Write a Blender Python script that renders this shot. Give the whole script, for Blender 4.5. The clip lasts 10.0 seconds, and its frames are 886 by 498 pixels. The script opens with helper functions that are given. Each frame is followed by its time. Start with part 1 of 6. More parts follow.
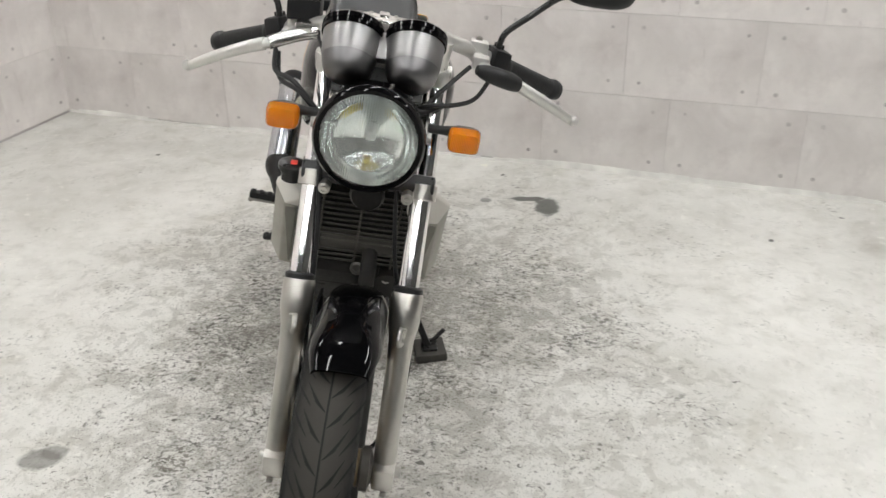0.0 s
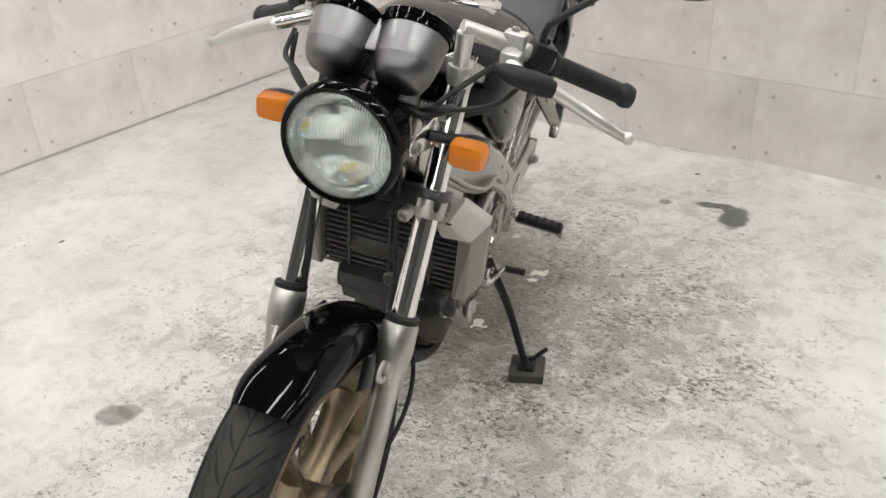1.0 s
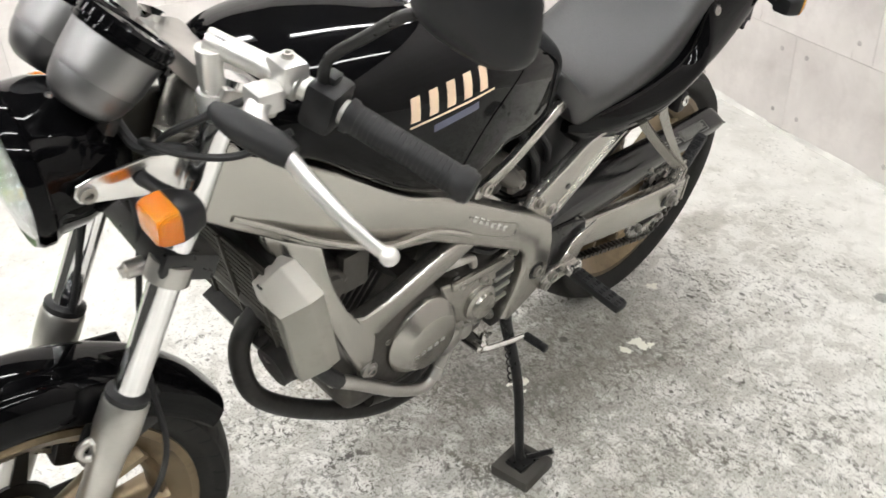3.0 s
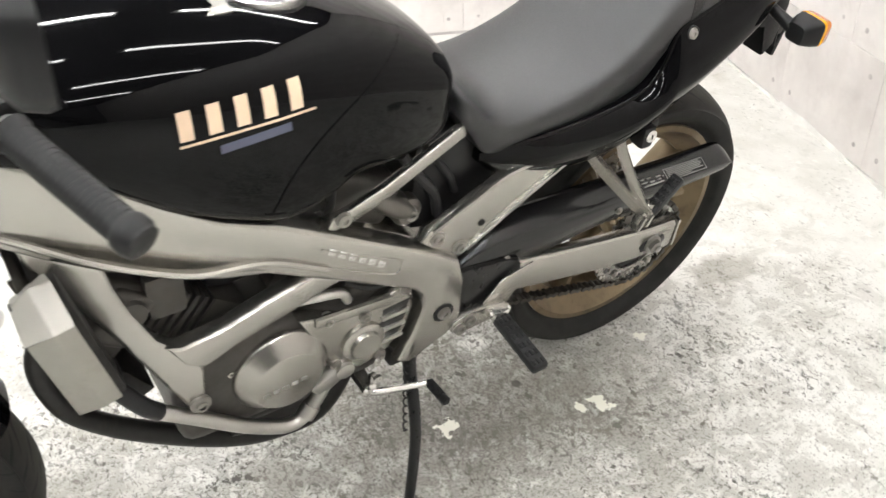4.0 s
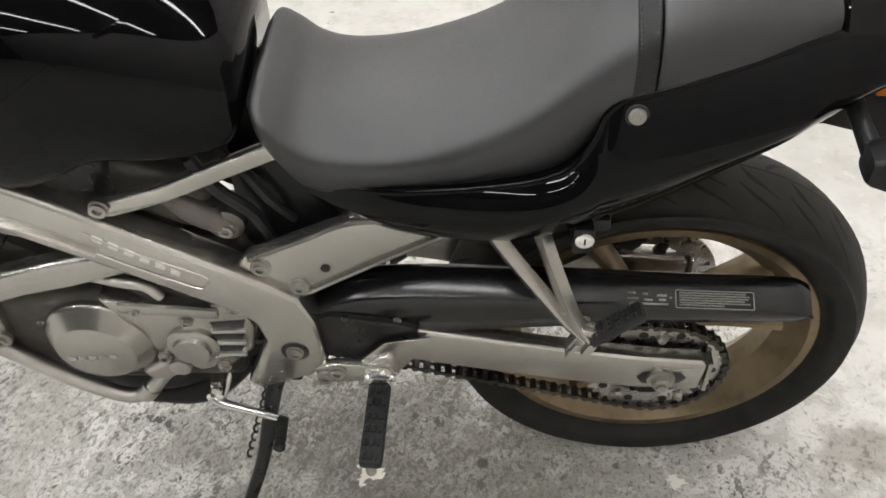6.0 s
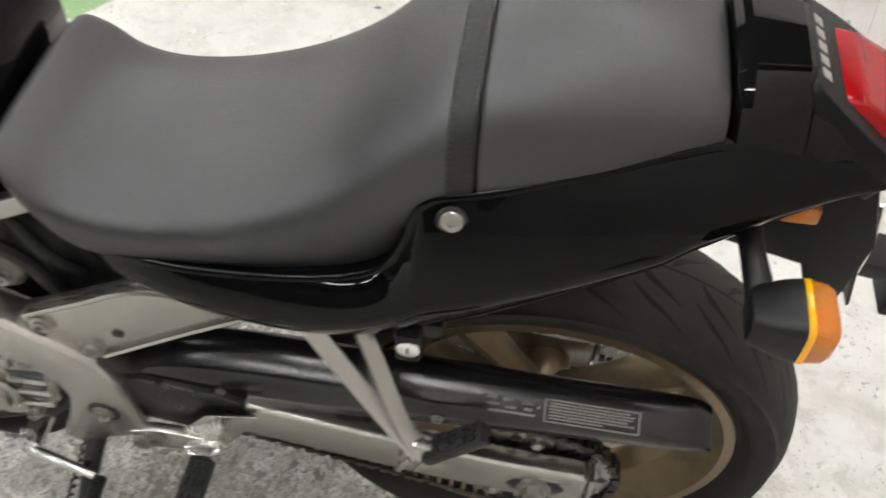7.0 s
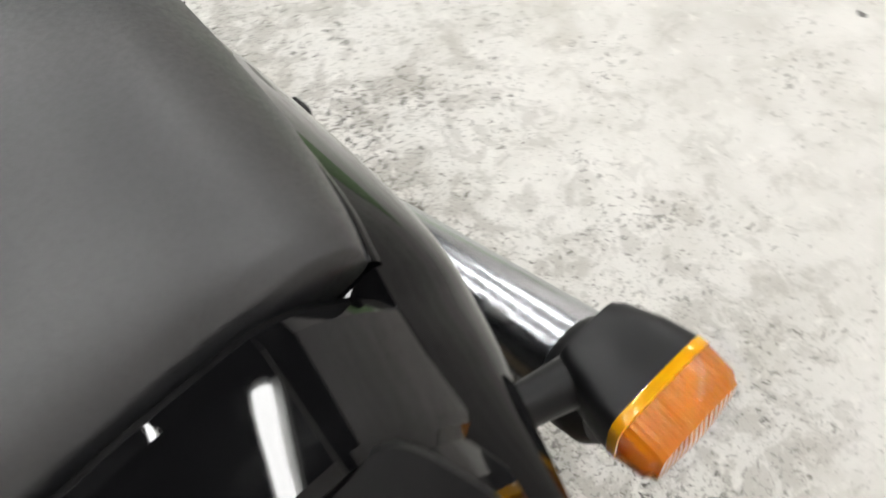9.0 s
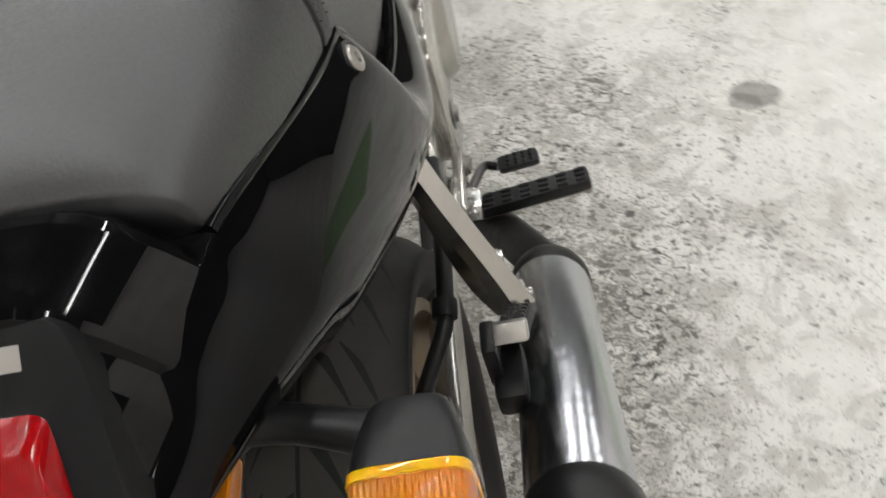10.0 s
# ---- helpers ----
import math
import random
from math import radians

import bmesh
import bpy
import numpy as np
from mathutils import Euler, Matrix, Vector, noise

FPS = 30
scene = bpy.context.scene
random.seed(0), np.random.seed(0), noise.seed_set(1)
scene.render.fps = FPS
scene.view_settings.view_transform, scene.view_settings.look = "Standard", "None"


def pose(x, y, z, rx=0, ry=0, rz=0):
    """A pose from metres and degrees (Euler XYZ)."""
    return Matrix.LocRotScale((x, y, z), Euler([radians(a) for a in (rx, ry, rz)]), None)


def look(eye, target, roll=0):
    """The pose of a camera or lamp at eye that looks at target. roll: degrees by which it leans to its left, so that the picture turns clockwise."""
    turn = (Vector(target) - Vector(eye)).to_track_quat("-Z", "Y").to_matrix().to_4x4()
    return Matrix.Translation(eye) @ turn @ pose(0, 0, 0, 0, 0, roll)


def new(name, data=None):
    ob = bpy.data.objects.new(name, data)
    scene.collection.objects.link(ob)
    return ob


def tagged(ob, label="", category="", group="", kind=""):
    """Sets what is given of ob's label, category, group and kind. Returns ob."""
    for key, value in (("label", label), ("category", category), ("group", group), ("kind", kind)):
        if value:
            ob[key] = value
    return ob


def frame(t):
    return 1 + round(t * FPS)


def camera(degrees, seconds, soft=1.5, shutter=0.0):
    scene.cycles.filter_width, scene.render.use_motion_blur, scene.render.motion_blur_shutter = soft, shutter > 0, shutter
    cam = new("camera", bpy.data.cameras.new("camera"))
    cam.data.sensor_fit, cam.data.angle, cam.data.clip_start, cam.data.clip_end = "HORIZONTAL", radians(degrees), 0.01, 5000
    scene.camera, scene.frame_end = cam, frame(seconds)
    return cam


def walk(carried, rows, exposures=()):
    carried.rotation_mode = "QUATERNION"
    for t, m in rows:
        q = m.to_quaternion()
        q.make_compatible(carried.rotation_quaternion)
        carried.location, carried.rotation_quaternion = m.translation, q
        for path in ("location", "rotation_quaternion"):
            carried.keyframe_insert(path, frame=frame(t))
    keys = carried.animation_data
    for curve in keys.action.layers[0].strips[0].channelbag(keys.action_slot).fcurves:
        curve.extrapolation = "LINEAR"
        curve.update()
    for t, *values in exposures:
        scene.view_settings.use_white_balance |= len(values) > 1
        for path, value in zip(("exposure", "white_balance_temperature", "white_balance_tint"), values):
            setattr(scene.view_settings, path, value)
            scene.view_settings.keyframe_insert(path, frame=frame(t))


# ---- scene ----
from mathutils.bvhtree import BVHTree

LAMP = 51.0
LAMP_X, LAMP_Y = (1.12, 2.32, 3.52, 4.72), (-0.78, -2.38, -3.98, -5.58)
EXPOSURES = [(0.0, -0.15), (2.0, 0.13), (3.5, 0.56), (4.0, 0.65), (4.5, 0.48), (5.0, 0.36), (6.5, 0.13), (7.0, 0.18), (7.5, 0.30), (8.0, 0.31), (8.5, -0.10), (9.0, 0.08), (10.0, -0.12)]
STEER = 6.0
MUF0, MUF1 = (-0.204, 1.133, 0.360), (-0.206, 1.462, 0.515)
STAND = (0.211, 2.648, 0.026)
cam = camera(52.4, 10.0, shutter=0.35)
PATH = [
    (0, (0.367, 0.624, 1.356), (0.269, 2.401, 0.443), -0.9),
    (0.5, (0.574, 0.805, 1.319), (0.181, 2.528, 0.383), -2.0),
    (1, (0.765, 0.978, 1.318), (0.047, 2.575, 0.353), -3.7),
    (1.5, (0.864, 1.199, 1.264), (-0.018, 2.692, 0.269), -2.8),
    (2, (0.985, 1.415, 1.269), (-0.08, 2.756, 0.236), -3.2),
    (3.5, (1.134, 2.032, 1.235), (-0.316, 2.907, 0.171), -1.8),
    (4, (1.149, 2.271, 1.214), (-0.361, 2.997, 0.123), -1.2),
    (4.5, (1.185, 2.51, 1.217), (-0.394, 3.0, 0.092), -2.1),
    (5, (1.085, 2.714, 1.171), (-0.534, 3.056, 0.047), -1.0),
    (6.5, (0.846, 3.226, 1.171), (-0.66, 2.77, -0.064), -1.4),
    (7, (0.666, 3.276, 1.159), (-0.82, 2.905, -0.127), 2.3),
    (7.5, (0.508, 3.38, 1.142), (-0.869, 2.991, -0.256), 3.1),
    (8, (0.368, 3.461, 1.153), (-0.845, 2.797, -0.292), 1.6),
    (8.5, (0.178, 3.461, 1.115), (-0.829, 2.702, -0.437), 4.1),
    (9, (0.037, 3.455, 1.101), (-0.69, 2.542, -0.523), 2.8),
    (9.5, (-0.081, 3.53, 1.115), (-0.341, 2.34, -0.471), -2.1),
    (10, (-0.163, 3.545, 1.134), (-0.053, 2.268, -0.402), -1.7),
]
walk(cam, [(t, look(eye, target, roll)) for t, eye, target, roll in PATH], EXPOSURES)

# ---- world and lights ----
world = bpy.data.worlds.new("world")
scene.world = world
world.use_nodes = True
world.node_tree.nodes["Background"].inputs[0].default_value = (0.9, 0.95, 1.0, 1)
world.node_tree.nodes["Background"].inputs[1].default_value = 0.05


# ---- materials ----
class Nodes:
    """A small builder for node materials."""

    def __init__(self, name):
        self.mat = bpy.data.materials.new(name)
        self.mat.use_nodes = True
        self.tree = self.mat.node_tree
        self.bsdf = self.tree.nodes["Principled BSDF"]
        self.coord = self.tree.nodes.new("ShaderNodeTexCoord")
        self.rand = self.tree.nodes.new("ShaderNodeObjectInfo")

    def node(self, kind, **sockets):
        n = self.tree.nodes.new(kind)
        for key, value in sockets.items():
            self.put(n.inputs[key.replace("_", " ")], value)
        return n

    def put(self, socket, value):
        if isinstance(value, bpy.types.NodeSocket):
            self.tree.links.new(value, socket)
        else:
            socket.default_value = value

    def noise(self, scale, detail=4.0, rough=0.6, distortion=0.0, vector=None):
        n = self.node("ShaderNodeTexNoise", Scale=scale, Detail=detail, Roughness=rough, Distortion=distortion)
        self.put(n.inputs["Vector"], vector or self.coord.outputs["Object"])
        return n.outputs["Fac"]

    def math(self, op, a, b=0.0, c=0.0):
        n = self.tree.nodes.new("ShaderNodeMath")
        n.operation = op
        for i, v in enumerate((a, b, c)):
            self.put(n.inputs[i], v)
        return n.outputs[0]

    def step(self, value, low, high, to_low=0.0, to_high=1.0):
        n = self.node("ShaderNodeMapRange", Value=value)
        for key, v in (("From Min", low), ("From Max", high), ("To Min", to_low), ("To Max", to_high)):
            n.inputs[key].default_value = v
        return n.outputs[0]

    def mix(self, fac, a, b):
        n = self.tree.nodes.new("ShaderNodeMix")
        n.data_type = "RGBA"
        self.put(n.inputs[0], fac)
        self.put(n.inputs[6], a if isinstance(a, bpy.types.NodeSocket) else (*a, 1))
        self.put(n.inputs[7], b if isinstance(b, bpy.types.NodeSocket) else (*b, 1))
        return n.outputs[2]

    def bump(self, height, strength=0.2, distance=0.002):
        n = self.node("ShaderNodeBump", Strength=strength, Distance=distance, Height=height)
        self.tree.links.new(n.outputs[0], self.bsdf.inputs["Normal"])

    def set(self, **values):
        for key, v in values.items():
            socket = self.bsdf.inputs[key.replace("_", " ")]
            if isinstance(v, tuple) and len(v) == 3:
                v = (*v, 1)
            self.put(socket, v)
        return self


def plain(name, colour, rough, metal=0.0, vary=0.12, scale=60.0, bump=0.05, coat=0.0, grime=0.0, spec=0.5):
    """A painted, moulded or metal surface with fine variation in tone and gloss, and grime in patches."""
    m = Nodes(name)
    fine, broad = m.noise(scale), m.noise(scale * 0.12, 3)
    dark = tuple(c * (1 - vary) for c in colour)
    light = tuple(min(1, c * (1 + vary)) for c in colour)
    col = m.mix(m.step(broad, 0.3, 0.7), dark, light)
    if grime:
        col = m.mix(m.step(m.noise(scale * 0.3, 6, 0.7), 0.52, 0.72, 0, grime), col, (0.05, 0.042, 0.032))
    m.set(Base_Color=col, Metallic=metal, Coat_Weight=coat, Coat_Roughness=0.02, Specular_IOR_Level=spec)
    m.set(Roughness=m.step(fine, 0.3, 0.7, rough * 0.85, rough * 1.15) if bump else rough)
    if bump:
        m.bump(fine, bump, 0.001)
    return m.mat


def floor_material():
    m = Nodes("worn_painted_concrete")
    pos = m.coord.outputs["Object"]
    broad, mid, fine = m.noise(1.1, 5, 0.6, 0.6), m.noise(7, 6, 0.65), m.noise(45, 6, 0.7)
    col = m.mix(m.step(broad, 0.35, 0.68), (0.60, 0.59, 0.555), (0.79, 0.78, 0.745))
    col = m.mix(m.step(mid, 0.45, 0.72, 0, 0.45), col, (0.44, 0.425, 0.375))
    col = m.mix(m.step(m.noise(2.6, 5, 0.7, 1.2), 0.56, 0.76, 0, 0.5), col, (0.40, 0.38, 0.31))
    # green bay painted beside the wall, square with the room
    sep = m.node("ShaderNodeSeparateXYZ", Vector=pos)
    ox, oy = m.math("ADD", sep.outputs[0], 1.64), m.math("SUBTRACT", sep.outputs[1], 4.72)
    along = m.math("SUBTRACT", m.math("MULTIPLY", ox, 0.9548), m.math("MULTIPLY", oy, 0.2974))
    away = m.math("ADD", m.math("MULTIPLY", ox, 0.2974), m.math("MULTIPLY", oy, 0.9548))
    bay = m.math("MULTIPLY", m.step(along, 1.205, 1.215, 1.0, 0.0), m.math("MULTIPLY", m.step(away, -2.811, -2.801, 1.0, 0.0), m.step(away, -4.1, -4.09)))
    col = m.mix(m.math("MULTIPLY", bay, 0.9), col, (0.21, 0.37, 0.145))
    # worn traffic area round the stand
    dx, dy = m.math("SUBTRACT", sep.outputs[0], 0.0), m.math("SUBTRACT", sep.outputs[1], 2.78)
    far = m.math("SQRT", m.math("ADD", m.math("MULTIPLY", dx, dx), m.math("MULTIPLY", m.math("MULTIPLY", dy, dy), 0.75)))
    worn = m.step(m.math("ADD", far, m.step(broad, 0.2, 0.8, -0.45, 0.45)), 0.12, 1.15, 1.0, 0.22)
    # chipped paint: ragged flecks in clusters, fine grain and small pits
    warp = m.node("ShaderNodeMapping", Vector=pos)
    warp.inputs["Rotation"].default_value = (0, 0, 0.5)
    warp.inputs["Scale"].default_value = (1.0, 1.35, 1.0)
    cluster = m.step(m.noise(4.5, 5, 0.65, 0.5), 0.32, 0.70, -0.075, 0.075)
    ragged_flecks = m.noise(64, 8, 0.70, 0.5, warp.outputs[0])
    cut = m.math("SUBTRACT", m.math("SUBTRACT", 0.648, m.math("MULTIPLY", worn, 0.130)), cluster)
    fleck = m.step(m.math("SUBTRACT", ragged_flecks, cut), 0.0, 0.016)
    soft = m.step(m.math("SUBTRACT", m.noise(17, 8, 0.72, 0.6), m.math("SUBTRACT", 0.60, m.math("MULTIPLY", worn, 0.15))), -0.03, 0.035, 0.0, 0.62)
    grain = m.step(m.math("SUBTRACT", m.noise(150, 5, 0.7), m.math("SUBTRACT", 0.685, m.math("MULTIPLY", worn, 0.185))), 0.0, 0.03)
    col = m.mix(m.math("MULTIPLY", soft, worn), col, (0.25, 0.238, 0.205))
    col = m.mix(m.math("MULTIPLY", grain, 0.6), col, (0.16, 0.15, 0.13))
    tint = m.mix(m.step(mid, 0.4, 0.6), (0.050, 0.047, 0.042), (0.14, 0.128, 0.104))
    col = m.mix(m.math("MULTIPLY", m.math("MULTIPLY", fleck, m.step(worn, 0.2, 0.75, 0.55, 1.0)), m.step(m.noise(13, 4), 0.36, 0.60, 0.45, 0.95)), col, tint)
    # islands of fresh pale paint that stand out of the wear
    bare = m.step(m.noise(26, 8, 0.7, 0.4), 0.585, 0.63, 0.0, 0.55)
    col = m.mix(m.math("MULTIPLY", bare, m.math("SUBTRACT", 1.0, fleck)), col, (0.80, 0.79, 0.745))
    pits = m.node("ShaderNodeTexVoronoi", Vector=pos, Scale=5.0, Randomness=1.0)
    pit = m.math("LESS_THAN", m.math("ADD", pits.outputs["Distance"], m.step(fine, 0.2, 0.8, -0.06, 0.06)), 0.045)
    col = m.mix(m.math("MULTIPLY", pit, 0.85), col, (0.06, 0.057, 0.05))
    # scuffs: faint drag marks
    drag = m.node("ShaderNodeMapping", Vector=pos)
    drag.inputs["Rotation"].default_value = (0, 0, -0.9)
    drag.inputs["Scale"].default_value = (3.0, 42.0, 1.0)
    scratch = m.math("MULTIPLY", m.step(m.noise(1.0, 4, 0.65, 0.4, drag.outputs[0]), 0.66, 0.72), m.step(mid, 0.42, 0.60))
    col = m.mix(m.math("MULTIPLY", scratch, 0.35), col, (0.24, 0.23, 0.20))
    # oil and water stains, each where it lies; wide ones also paint the motorcycle's shade
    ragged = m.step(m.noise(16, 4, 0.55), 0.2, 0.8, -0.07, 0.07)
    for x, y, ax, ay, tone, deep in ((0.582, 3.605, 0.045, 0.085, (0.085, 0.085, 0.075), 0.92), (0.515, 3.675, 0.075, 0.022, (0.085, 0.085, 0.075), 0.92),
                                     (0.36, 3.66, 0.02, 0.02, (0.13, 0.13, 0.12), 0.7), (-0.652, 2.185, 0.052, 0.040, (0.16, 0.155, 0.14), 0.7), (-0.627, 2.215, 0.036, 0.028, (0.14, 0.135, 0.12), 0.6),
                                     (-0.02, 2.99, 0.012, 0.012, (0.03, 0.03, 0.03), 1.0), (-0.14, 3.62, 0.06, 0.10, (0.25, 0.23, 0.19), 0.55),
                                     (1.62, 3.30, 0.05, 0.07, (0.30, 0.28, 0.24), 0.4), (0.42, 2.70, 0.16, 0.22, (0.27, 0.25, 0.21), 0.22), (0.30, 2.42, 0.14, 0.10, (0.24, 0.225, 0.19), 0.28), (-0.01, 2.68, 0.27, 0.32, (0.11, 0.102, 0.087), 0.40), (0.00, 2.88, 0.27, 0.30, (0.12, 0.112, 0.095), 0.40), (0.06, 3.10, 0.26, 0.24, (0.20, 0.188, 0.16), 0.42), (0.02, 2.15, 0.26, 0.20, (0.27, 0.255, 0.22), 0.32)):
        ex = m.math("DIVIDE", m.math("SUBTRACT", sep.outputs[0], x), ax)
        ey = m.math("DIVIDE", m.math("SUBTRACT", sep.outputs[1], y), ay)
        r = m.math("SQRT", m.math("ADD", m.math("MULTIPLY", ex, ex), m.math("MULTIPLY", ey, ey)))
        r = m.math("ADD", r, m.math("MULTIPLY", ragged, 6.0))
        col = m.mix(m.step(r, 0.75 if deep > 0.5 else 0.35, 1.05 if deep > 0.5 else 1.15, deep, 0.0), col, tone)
    # flakes of cream filler
    chipped = m.step(m.noise(42, 5, 0.6), 0.2, 0.8, -0.06, 0.06)
    for x, y, s in ((0.026, 2.815, 0.021), (0.108, 3.107, 0.022), (-0.03, 3.30, 0.013), (0.35, 4.0, 0.014), (0.10, 3.07, 0.010)):
        ex, ey = m.math("SUBTRACT", sep.outputs[0], x), m.math("SUBTRACT", sep.outputs[1], y)
        r = m.math("ADD", m.math("SQRT", m.math("ADD", m.math("MULTIPLY", ex, ex), m.math("MULTIPLY", ey, ey))), m.math("MULTIPLY", chipped, 0.42))
        col = m.mix(m.step(r, s * 0.86, s * 0.96, 1.0, 0.0), col, (0.80, 0.79, 0.71))
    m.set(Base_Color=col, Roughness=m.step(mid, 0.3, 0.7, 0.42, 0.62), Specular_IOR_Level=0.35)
    height = m.math("SUBTRACT", m.math("MULTIPLY", fine, 0.35), m.math("MULTIPLY", m.math("ADD", fleck, pit), 0.5))
    m.bump(height, 0.35, 0.002)
    return m.mat


def wall_material(name, tone=1.0):
    m = Nodes(name)
    shift = m.node("ShaderNodeVectorMath", )
    shift.operation = "ADD"
    m.put(shift.inputs[0], m.coord.outputs["Object"])
    m.put(shift.inputs[1], m.rand.outputs["Random"])
    pos = shift.outputs[0]
    broad, mid, fine = m.noise(2.6, 5, 0.6, 0.4), m.noise(11, 6, 0.65), m.noise(70, 5)
    a, b, c = [tuple(v * tone for v in k) for k in ((0.575, 0.54, 0.522), (0.745, 0.71, 0.685), (0.46, 0.415, 0.405))]
    col = m.mix(m.step(broad, 0.36, 0.64), a, b)
    col = m.mix(m.step(mid, 0.5, 0.78, 0, 0.42), col, c)
    col = m.mix(m.step(m.noise(5, 6, 0.7, 0.8, pos), 0.55, 0.75, 0, 0.35), col, (0.44 * tone, 0.39 * tone, 0.385 * tone))
    col = m.mix(m.step(m.rand.outputs["Random"], 0, 1, 0.0, 0.10), col, (0.55, 0.50, 0.49))
    streak = m.node("ShaderNodeMapping", Vector=pos)
    streak.inputs["Scale"].default_value = (26, 26, 2.2)
    marks = m.math("MULTIPLY", m.math("GREATER_THAN", m.noise(1.0, 3, 0.6, 0.0, streak.outputs[0]), 0.72), 0.3)
    col = m.mix(marks, col, (0.36 * tone, 0.32 * tone, 0.30 * tone))
    m.set(Base_Color=col, Roughness=0.62, Specular_IOR_Level=0.3)
    m.bump(m.math("ADD", fine, m.math("MULTIPLY", mid, 0.6)), 0.12, 0.002)
    return m.mat


def tyre_material(name, radius, turns):
    """Rubber with slanted tread grooves cut round the crown. The object's origin is the wheel's centre."""
    m = Nodes(name)
    sep = m.node("ShaderNodeSeparateXYZ", Vector=m.coord.outputs["Object"])
    x, y, z = sep.outputs[0], sep.outputs[1], sep.outputs[2]
    angle = m.math("MULTIPLY", m.math("ARCTAN2", z, y), 1 / (2 * math.pi))
    side = m.math("ABSOLUTE", x)
    r = m.math("SQRT", m.math("ADD", m.math("MULTIPLY", y, y), m.math("MULTIPLY", z, z)))
    half = m.math("MULTIPLY", m.math("GREATER_THAN", x, 0.0), 0.5)
    mask = None
    for slope, low, high, wide, off in ((0.62, 0.003, 0.036, 0.17, 0.0), (0.62, 0.026, 0.060, 0.15, 0.47)):
        u = m.math("ADD", m.math("MULTIPLY", angle, turns), m.math("ADD", half, off))
        u = m.math("ADD", u, m.math("MULTIPLY", m.math("ADD", side, m.math("MULTIPLY", m.math("MULTIPLY", side, side), 9.0)), slope * turns))
        f = m.math("FRACT", m.math("ADD", u, 100.0))
        taper = m.math("MULTIPLY", m.step(side, low, (low + high) / 2), m.step(side, (low + high) / 2, high, 1.0, 0.0))
        g = m.math("LESS_THAN", f, m.math("MULTIPLY", m.math("ADD", taper, 0.25), wide))
        g = m.math("MULTIPLY", g, m.math("MULTIPLY", m.math("GREATER_THAN", side, low), m.math("LESS_THAN", side, high)))
        mask = g if mask is None else m.math("MAXIMUM", mask, g)
    mask = m.math("MAXIMUM", mask, m.math("LESS_THAN", side, 0.0016))
    mask = m.math("MULTIPLY", mask, m.math("GREATER_THAN", r, radius - 0.045))
    fine, mid = m.noise(160, 4), m.noise(18, 5)
    col = m.mix(m.step(mid, 0.35, 0.7), (0.011, 0.011, 0.0105), (0.022, 0.021, 0.019))
    worn = m.step(r, radius - 0.025, radius, 0.0, 0.8)
    col = m.mix(worn, col, (0.040, 0.037, 0.031))
    col = m.mix(mask, col, (0.008, 0.008, 0.008))
    m.set(Base_Color=col, Roughness=0.66, Specular_IOR_Level=0.22)
    m.bump(m.math("SUBTRACT", m.math("MULTIPLY", fine, 0.15), mask), 0.8, 0.003)
    return m.mat


def lens_material(name, colour, clear, ribs=0.0, rough=0.08, glowing=0.0, relief=0.3, metal=0.0, spec=0.5, coat=0.6):
    m = Nodes(name)
    m.set(Base_Color=colour, Specular_IOR_Level=spec, Roughness=rough, Metallic=metal, Transmission_Weight=clear, IOR=1.49, Coat_Weight=coat, Coat_Roughness=0.02)
    if glowing:
        m.set(Subsurface_Weight=glowing, Subsurface_Radius=[0.030, 0.012, 0.001], Subsurface_Scale=1.0)
    if ribs:
        wave = m.node("ShaderNodeTexWave", Vector=m.coord.outputs["Object"], Scale=ribs, Distortion=0.0)
        wave.wave_profile = "SIN"
        m.bump(wave.outputs["Fac"], relief, 0.0012)
    return m.mat


def wiped_gloss(name):
    """Gloss black paint with the dull smears that a cloth leaves."""
    m = Nodes(name)
    smear = m.node("ShaderNodeMapping", Vector=m.coord.outputs["Object"])
    smear.inputs["Rotation"].default_value = (0, 0, 0.6)
    smear.inputs["Scale"].default_value = (1.0, 2.2, 1.0)
    film = m.step(m.noise(34, 4, 0.6, 0.9, smear.outputs[0]), 0.46, 0.70, 0.0, 0.07)
    m.set(Base_Color=(0.002, 0.002, 0.0023), Roughness=0.03, Specular_IOR_Level=0.22, Coat_Weight=film, Coat_Roughness=0.20)
    return m.mat


def glow(name, colour, strength):
    m = Nodes(name)
    m.set(Base_Color=colour, Emission_Color=colour, Emission_Strength=strength, Roughness=0.4)
    return m.mat


FLOOR, WALL, WALL_BACKING = floor_material(), wall_material("concrete_print_panel"), plain("seam_grey", (0.46, 0.43, 0.42), 0.7)
# unseen closing walls: the unlit garage's darkness is put into their colour
WALL_PLAIN = plain("unseen_darkened_wall", (0.05, 0.05, 0.046), 0.7, scale=6, bump=0.1, vary=0.3)
CEILING = plain("ceiling_dark", (0.035, 0.035, 0.035), 0.9)
WHITE_CHIP = plain("bare_plaster", (0.84, 0.82, 0.79), 0.8, vary=0.2)
GUARD_BLACK = plain("guard_black_plastic", (0.007, 0.007, 0.0075), 0.20, vary=0.2, bump=0.0, scale=120, spec=0.5)
DOT = plain("tie_hole_grey", (0.43, 0.40, 0.39), 0.8, vary=0.3, scale=200)
TUBE_LIGHT = glow("fluorescent_tube", (0.985, 0.985, 0.975), LAMP)
LAMP_BODY = plain("lamp_enamel", (0.8, 0.8, 0.78), 0.4)
GLOSS = plain("gloss_black_paint", (0.0020, 0.0020, 0.0023), 0.030, vary=0.3, bump=0.0, spec=0.13)
WIPED = wiped_gloss("smeared_gloss_black")
